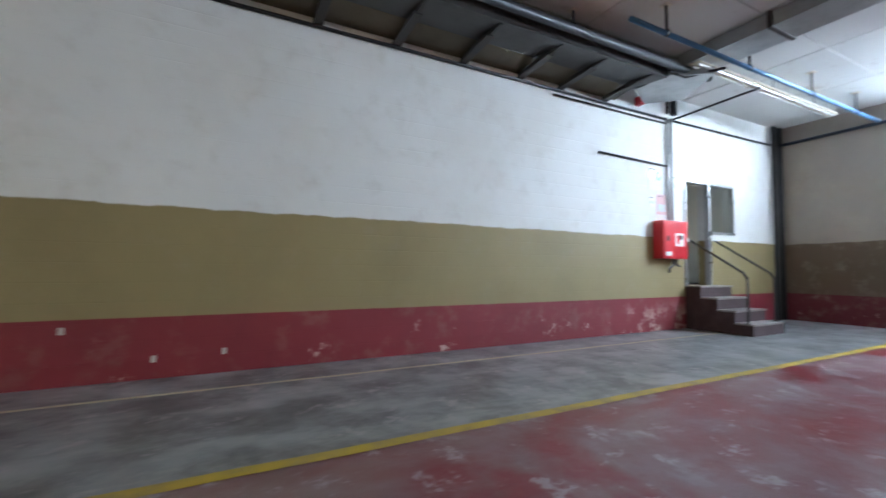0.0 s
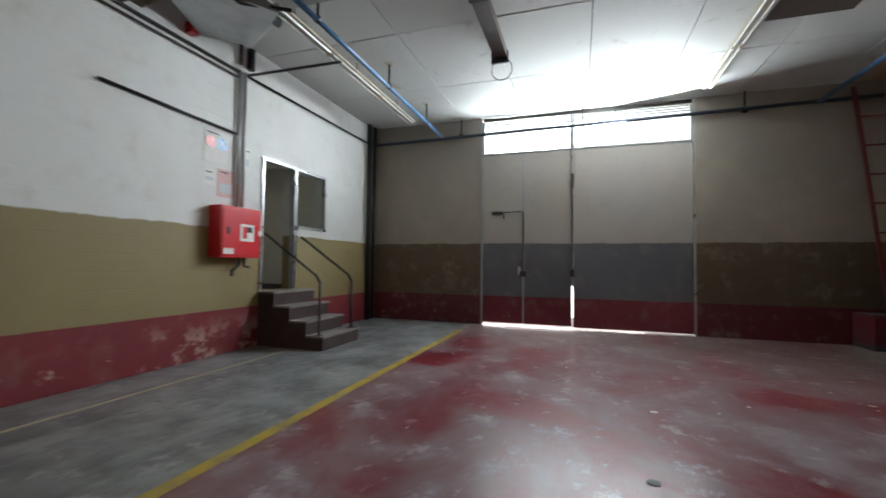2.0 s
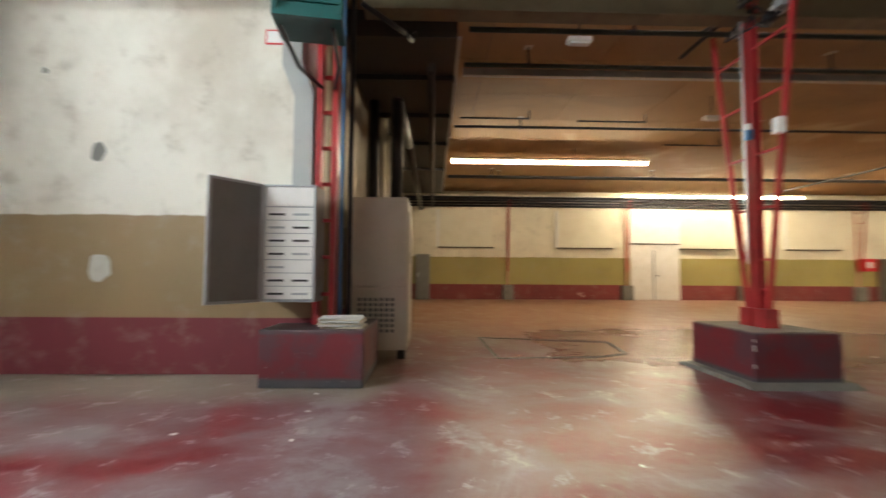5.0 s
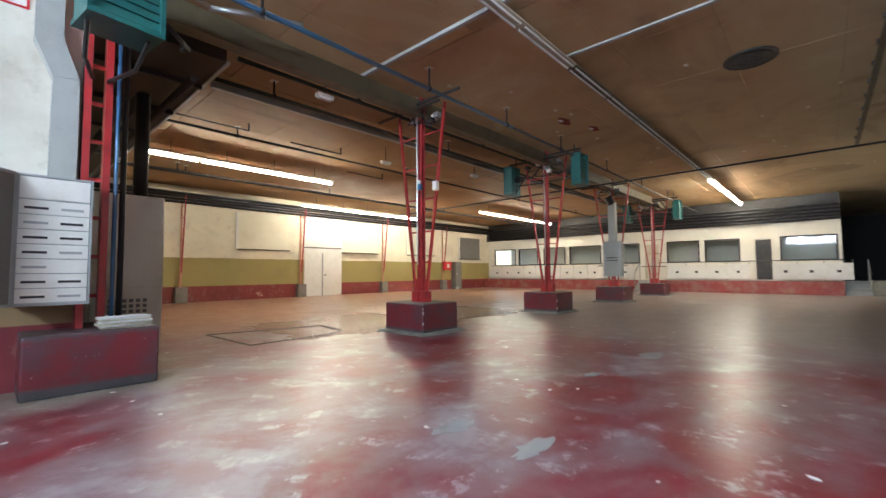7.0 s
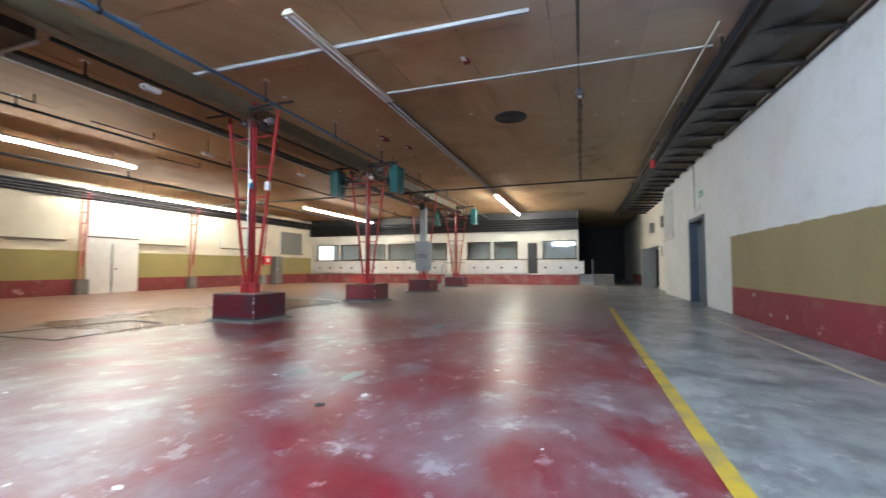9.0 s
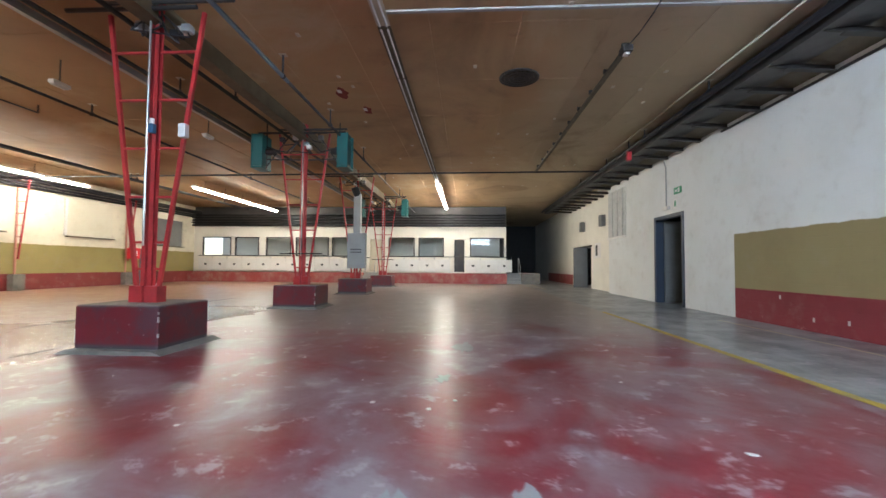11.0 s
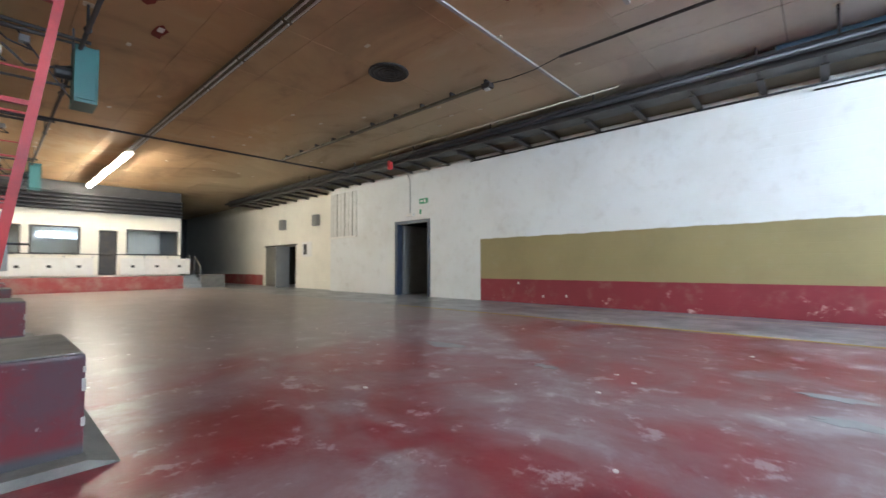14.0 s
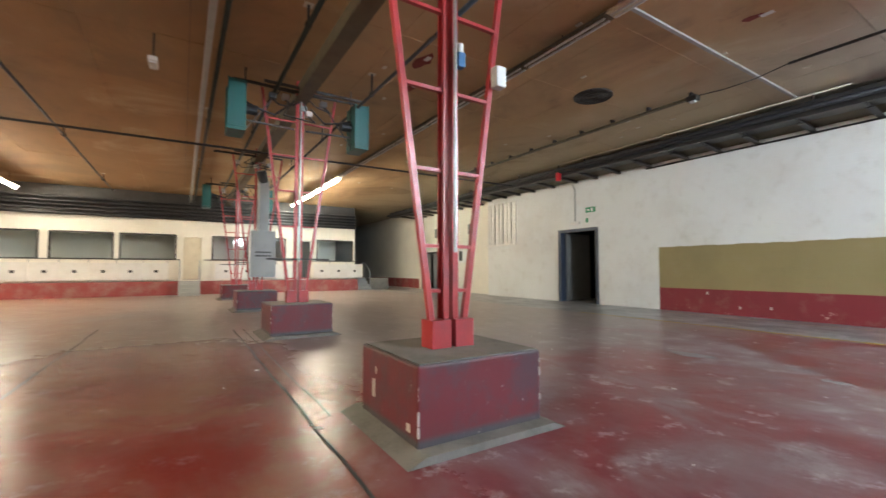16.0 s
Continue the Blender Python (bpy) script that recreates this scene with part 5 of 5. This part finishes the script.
part("rim", bm, M_DARK, v)
part("grille", rod(bmesh.new(), (-4.0, 1.2, 4.65), (-4.0, 1.2, 4.672), 0.35, 28), M_BLACK, v)
for k in range(3):
    bm = bmesh.new()
    r = 0.1 + 0.09 * k
    for q in range(20):
        a0, a1 = 2 * math.pi * q / 20, 2 * math.pi * (q + 1) / 20
        rod(bm, (-4.0 + r * math.cos(a0), 1.2 + r * math.sin(a0), 4.645), (-4.0 + r * math.cos(a1), 1.2 + r * math.sin(a1), 4.645), 0.012, 5)
    part("ring", bm, M_DARK, v)
rnd = random.Random(5)
for k in range(34):
    x, y = rnd.uniform(-15, -1), rnd.uniform(-3.3, 4.3)
    p = thing("ceiling_fixing", "small pale fixing plate on the ceiling boards", "fixing", "ceiling fixings")
    p.location = (x, y, 0)
    part("plate", B(-0.05, -0.03, CZ - 0.02, 0.05, 0.03, CZ - 0.006, bevel=0.004), M_CREAM, p)
for x, y in ((0.55, -4.38), (-6.0, -6.2), (-3.0, -7.0)):
    e = thing("emergency_light", "white emergency light under the beam", "lamp", "emergency lights")
    e.location = (x, y, 4.2)
    part("body", B(-0.16, -0.06, 0, 0.16, 0.06, 0.07, bevel=0.015), M_WHITE, e)
    part("lens", B(-0.13, -0.045, -0.02, 0.13, 0.045, 0.0), M_OFFTUBE, e)
    part("stem", rod(bmesh.new(), (0, 0, 0.07), (0, 0, CZ - 4.205), 0.012, 6), M_DARK, e)
for x, y, w in ((-4.6, -2.4, 0.3), (-5.6, -2.1, 0.26), (-1.1, 0.9, 0.16)):
    h = thing("ceiling_hole", "torn hole in the ceiling board showing red backing", "hole", "torn ceiling holes")
    bm = bmesh.new()
    rn = random.Random(int(x * 10))
    slab(bm, [(x + w * rn.uniform(0.6, 1.1) * math.cos(q * math.pi / 6), y + 0.45 * w * rn.uniform(0.6, 1.1) * math.sin(q * math.pi / 6)) for q in range(12)], "z", CZ - 0.012, CZ - 0.007)
    part("backing", bm, M_HOLE, h)
    part("flap", B(x + 0.1, y - 0.05, CZ - 0.05, x + 0.25, y + 0.03, CZ - 0.045), M_PAPER, h)
for cx in COLS:
    t = thing("pipe_cluster", "tangle of pipes and white junction boxes on the column head", "fittings", "column heads")
    rn = random.Random(int(-cx * 10))
    for q in range(5):
        x, y, z = cx + rn.uniform(-0.2, 0.2), CY + rn.uniform(-0.6, 0.6), rn.uniform(4.0, 4.35)
        part("junction_box", B(x - 0.06, y - 0.06, z, x + 0.06, y + 0.06, z + 0.1, bevel=0.01), (M_WHITE, M_GREY, M_BLACK)[q % 3], t)
        part("cable", polyrod(bmesh.new(), [(x, y, z), (x + 0.1, y + 0.1, z - 0.12), (cx + 0.1, CY + rn.uniform(-0.4, 0.4), z - 0.05), (cx, CY, 4.5)], 0.014, 6), M_BLACK, t)
    for q in range(2):
        y = CY + (q - 0.5) * 0.5
        part("cross_pipe", polyrod(bmesh.new(), [(cx + 0.15, y - 0.9, 4.42 + 0.08 * q), (cx + 0.15, y + 0.9, 4.42 + 0.08 * q)], 0.03), M_DARK, t)

# grey switch box and duct on the third column
t = thing("switch_box", "tall grey switch box with a lettered plate on a column", "switch box")
t.location = (COLS[2] + 0.32, CY + 0.12, 0)
part("body", B(-0.14, -0.33, 0.95, 0.14, 0.33, 2.25, bevel=0.015), M_GREY, t)
part("door", B(0.14, -0.30, 0.98, 0.155, 0.30, 2.22), M_GREYPAINT, t)
for z in (1.62, 1.52):
    for q in range(5):
        part("lettering", B(0.155, -0.2 + q * 0.085, z, 0.158, -0.14 + q * 0.085, z + 0.045), M_INK, t)
part("riser_duct", B(-0.1, -0.12, 2.25, 0.1, 0.14, 3.7), M_GREYPAINT, t)
part("elbow", rod(bmesh.new(), (0, 0, 3.65), (0.1, -0.1, 3.95), 0.14, 12), M_BLACK, t)
for cx in COLS[1:]:
    t = thing("column_crossbar", "black horizontal bar across the column", "bar", "column crossbars")
    part("bar", bar(bmesh.new(), (cx + 0.1, CY - 0.55, 1.35), (cx + 0.1, CY + 0.55, 1.35), 0.03, 0.03), M_BLACK, t)

# ---- north wall, western part ----
d = tagged(new("door_exit"), "dark blue framed doorway with its leaf open inwards", "door", kind="structure")
part("frame", B(-9.40, NY - 0.03, 0, -9.27, NY + 0.2, 2.6), M_BLUEDOOR, d)
part("frame", B(-7.76, NY - 0.03, 0, -7.66, NY + 0.2, 2.6), M_BLUEDOOR, d)
part("frame", B(-9.27, NY - 0.03, 2.5, -7.76, NY + 0.2, 2.6), M_BLUEDOOR, d)
# dark colour carries the doorway's darkness onto the leaf
part("leaf", B(-9.25, NY + 0.2, 0.01, -9.2, NY + 1.5, 2.48), M_DARKGREY, d, "open door leaf, coloured dark like the unlit room behind")
s = thing("exit_sign", "green emergency exit sign over the doorway", "sign")
part("board", B(-8.15, NY - 0.02, 3.12, -7.75, NY - 0.002, 3.30), M_GREEN, s)
part("arrow", B(-8.09, NY - 0.024, 3.18, -7.98, NY - 0.02, 3.24), M_PAPER, s)
part("figure", B(-7.92, NY - 0.024, 3.15, -7.84, NY - 0.02, 3.27), M_PAPER, s)
s = thing("small_sign", "small white sign with a green symbol by the doorway", "sign")
part("board", B(-8.2, NY - 0.012, 2.72, -8.0, NY - 0.002, 3.0), M_PAPER, s)
part("symbol", B(-8.15, NY - 0.015, 2.78, -8.05, NY - 0.012, 2.94), M_GREEN, s)
e = thing("door_lamp", "small white emergency lamp over the doorway", "lamp")
part("body", B(-8.75, NY - 0.09, 2.74, -8.4, NY - 0.002, 2.84, bevel=0.015), M_WHITE, e)
pipe("wall_conduit", [(-8.6, NY - 0.02, 2.84), (-8.6, NY - 0.02, 4.0), (-8.75, NY - 0.02, 4.25)], 0.016, M_GREY, "grey conduit down to the door lamp", "conduit")
e = thing("alarm_bell", "small red alarm bell under the black pipe", "alarm")
part("bell", B(-8.35, 4.8, 4.12, -8.2, 4.92, 4.42, bevel=0.03), M_BOX, e)
part("stem", rod(bmesh.new(), (-8.27, 4.86, 4.4), (-8.27, 4.86, CZ), 0.02), M_BLACK, e)
h = thing("tin_hatch", "row of upright corrugated tin strips high on the wall", "hatch")
for k in range(7):
    x = -14.0 + k * 0.27 + 0.45
    part("strip", B(x, NY - 0.03 - 0.02 * (k % 2), 2.25, x + 0.22, NY - 0.004, 4.05), M_TIN, h)
part("ledge", B(-13.6, NY - 0.07, 2.18, -11.7, NY - 0.003, 2.25), M_WHITE, h)
p = thing("wall_poster", "small dark and white poster on the wall", "poster")
part("sheet", B(-16.6, NY2 - 0.012, 1.5, -15.7, NY2 - 0.003, 2.2), M_PAPER, p)
part("print", B(-16.45, NY2 - 0.014, 1.6, -16.15, NY2 - 0.012, 2.1), M_INK, p)
d = tagged(new("door_store"), "dark grey double door standing ajar", "door", kind="structure")
part("leaf", B(-20.4, NY2 - 0.03, 0.01, -19.3, NY2 + 0.03, 2.04), M_DARKGREY, d)
part("leaf", B(-17.9, NY2 - 0.7, 0.01, -17.84, NY2 + 0.0, 2.04), M_DARKGREY, d)
part("frame", B(-20.5, NY2 - 0.04, 2.05, -17.1, NY2 - 0.002, 2.15), M_DARK, d)
for x in (-15.4, -18.6):
    s = thing("wall_speaker", "small dark box high on the far wall", "box", "far wall boxes")
    part("body", B(x, NY2 - 0.2, 2.9, x + 0.4, NY2 - 0.002, 3.4, bevel=0.01), M_DARKGREY, s)

# ---- far steps and desk ----
for y0, xf in ((FAR_R + 0.02, FAR_X + 0.4), (-5.9, FAR_X + 1.68)):
    s = thing("platform_steps", "grey steps up to the platform", "steps", "platform steps")
    for k in range(4):
        part("step", B(xf - 1.12, y0, 0.16 * k, xf - 0.28 * k, y0 + 0.84, 0.16 * (k + 1)), M_GREYPAINT, s)
    for y in (y0 + 0.04, y0 + 0.8):
        part("handrail", polyrod(bmesh.new(), [(xf - 0.14, y, 0.16), (xf - 0.14, y, 1.05), (xf - 1.05, y, 1.58), (xf - 1.05, y, 0.64)], 0.02), M_GREY, s)
t = thing("loading_block", "low grey concrete block beside the platform steps", "block")
part("body", B(FAR_X - 1.2, FAR_R + 0.87, 0, FAR_X + 0.25, FAR_R + 2.0, 0.64, bevel=0.02), M_PLINTH_TOP, t)
part("top", B(FAR_X - 1.17, FAR_R + 0.9, 0.64, FAR_X + 0.22, FAR_R + 1.97, 0.65), M_TREAD, t)
struct("trim_red_band", B(-28.0, NY2 - 0.006, 0.02, -20.75, NY2 - 0.002, 0.6), M_REDPLAT, "faded red base band on the far wall", "wall band")
line("trim_yellow_line_far", FAR_X + 1.0, -15.5, 3.9, 0.09, M_PALE, "faded yellow line near the platform")

# ---- floor: inset frame, drain, scraps ----
f = thing("floor_frame", "dark steel channel frame let into the floor", "floor channel")
pts = [(1.62, -6.62), (1.56, -4.84), (0.1, -4.96), (-0.38, -5.2), (-0.52, -6.2)]
for a, c in zip(pts, pts[1:] + pts[:1]):
    part("channel", bar(bmesh.new(), (*a, 0.004), (*c, 0.004), 0.05, 0.012), M_DARK, f)
d = thing("floor_drain", "small black iron drain cover in the floor", "drain")
part("cover", rod(bmesh.new(), (2.85, 0.73, 0.0), (2.85, 0.73, 0.006), 0.036, 16), M_INK, d)
part("rim", rod(bmesh.new(), (2.85, 0.73, 0.0), (2.85, 0.73, 0.004), 0.042, 16), M_INK, d)
rnd = random.Random(11)
spots = [(2.52, 0.95)] + [(rnd.uniform(-5, 6), rnd.uniform(-5.5, 3.0)) for k in range(60)]
for k, (x, y) in enumerate(spots):
    if any(abs(x - c) < 0.7 and abs(y - CY) < 0.75 for c in COLS + [3.68]):
        continue
    r = 0.045 if k == 0 else rnd.uniform(0.008, 0.032)
    p = thing("floor_scrap", "small scrap of white paint or paper on the floor", "scrap", "floor scraps")
    p.matrix_basis = pose(x, y, 0, 0, 0, rnd.uniform(0, 360))
    bm = bmesh.new()
    slab(bm, [(r * rnd.uniform(0.6, 1.3) * math.cos(q * math.pi / 4), 0.7 * r * rnd.uniform(0.6, 1.3) * math.sin(q * math.pi / 4)) for q in range(8)], "z", 0.0, 0.004)
    part("flake", bm, M_PAPER, p)
for x, y, w, h2 in ((2.05, -0.12, 0.22, 0.1), (1.97, 0.5, 0.25, 0.1), (-1.68, 0.2, 0.36, 0.17), (-0.16, 0.0, 0.15, 0.08)):
    p = thing("bare_patch", "bare pale grey patch where floor paint has gone", "patch", "bare floor patches")
    rn = random.Random(int(x * 13))
    slab_pts = [(x + w * rn.uniform(0.5, 1.15) * math.cos(q * math.pi / 10), y + h2 * rn.uniform(0.5, 1.15) * math.sin(q * math.pi / 10)) for q in range(20)]
    part("film", slab(bmesh.new(), slab_pts, "z", 0.0, 0.002), M_BARE, p)
for y, x0, x1, w in ((-4.89, -7.6, -0.55, 0.022), (-4.72, -7.6, -1.95, 0.012), (-7.1, -9.0, -2.6, 0.02)):
    g = thing("floor_joint", "dark open joint in the painted concrete floor", "floor joint", "floor joints")
    rn = random.Random(int(-y * 10))
    n = 12
    pts = [(x0 + (x1 - x0) * k / n, y + rn.uniform(-0.012, 0.012)) for k in range(n + 1)]
    bm = slab(bmesh.new(), [(x, yy - w / 2) for x, yy in pts] + [(x, yy + w / 2) for x, yy in reversed(pts)], "z", 0.0, 0.003)
    part("filler", bm, M_INK, g)
for x, z in ((-4.3, 0.5), (-2.9, 0.2), (-3.55, 0.17)):
    p = thing("paint_chip", "pale chip in the red wall band", "chip", "chips in the red band")
    part("chip", B(x, NY - 0.004, z, x + 0.045, NY - 0.001, z + 0.07), M_PATCH, p)
c = first
for x, z, w, h2 in ((-0.26, 0.2, 0.05, 0.13), (-0.2, 0.38, 0.025, 0.05), (0.32, 0.12, 0.05, 0.05)):
    part("paint_chip", B(x, -0.528, z, x + w, -0.5245, z + h2), M_PATCH, c, "flaked pale patch")
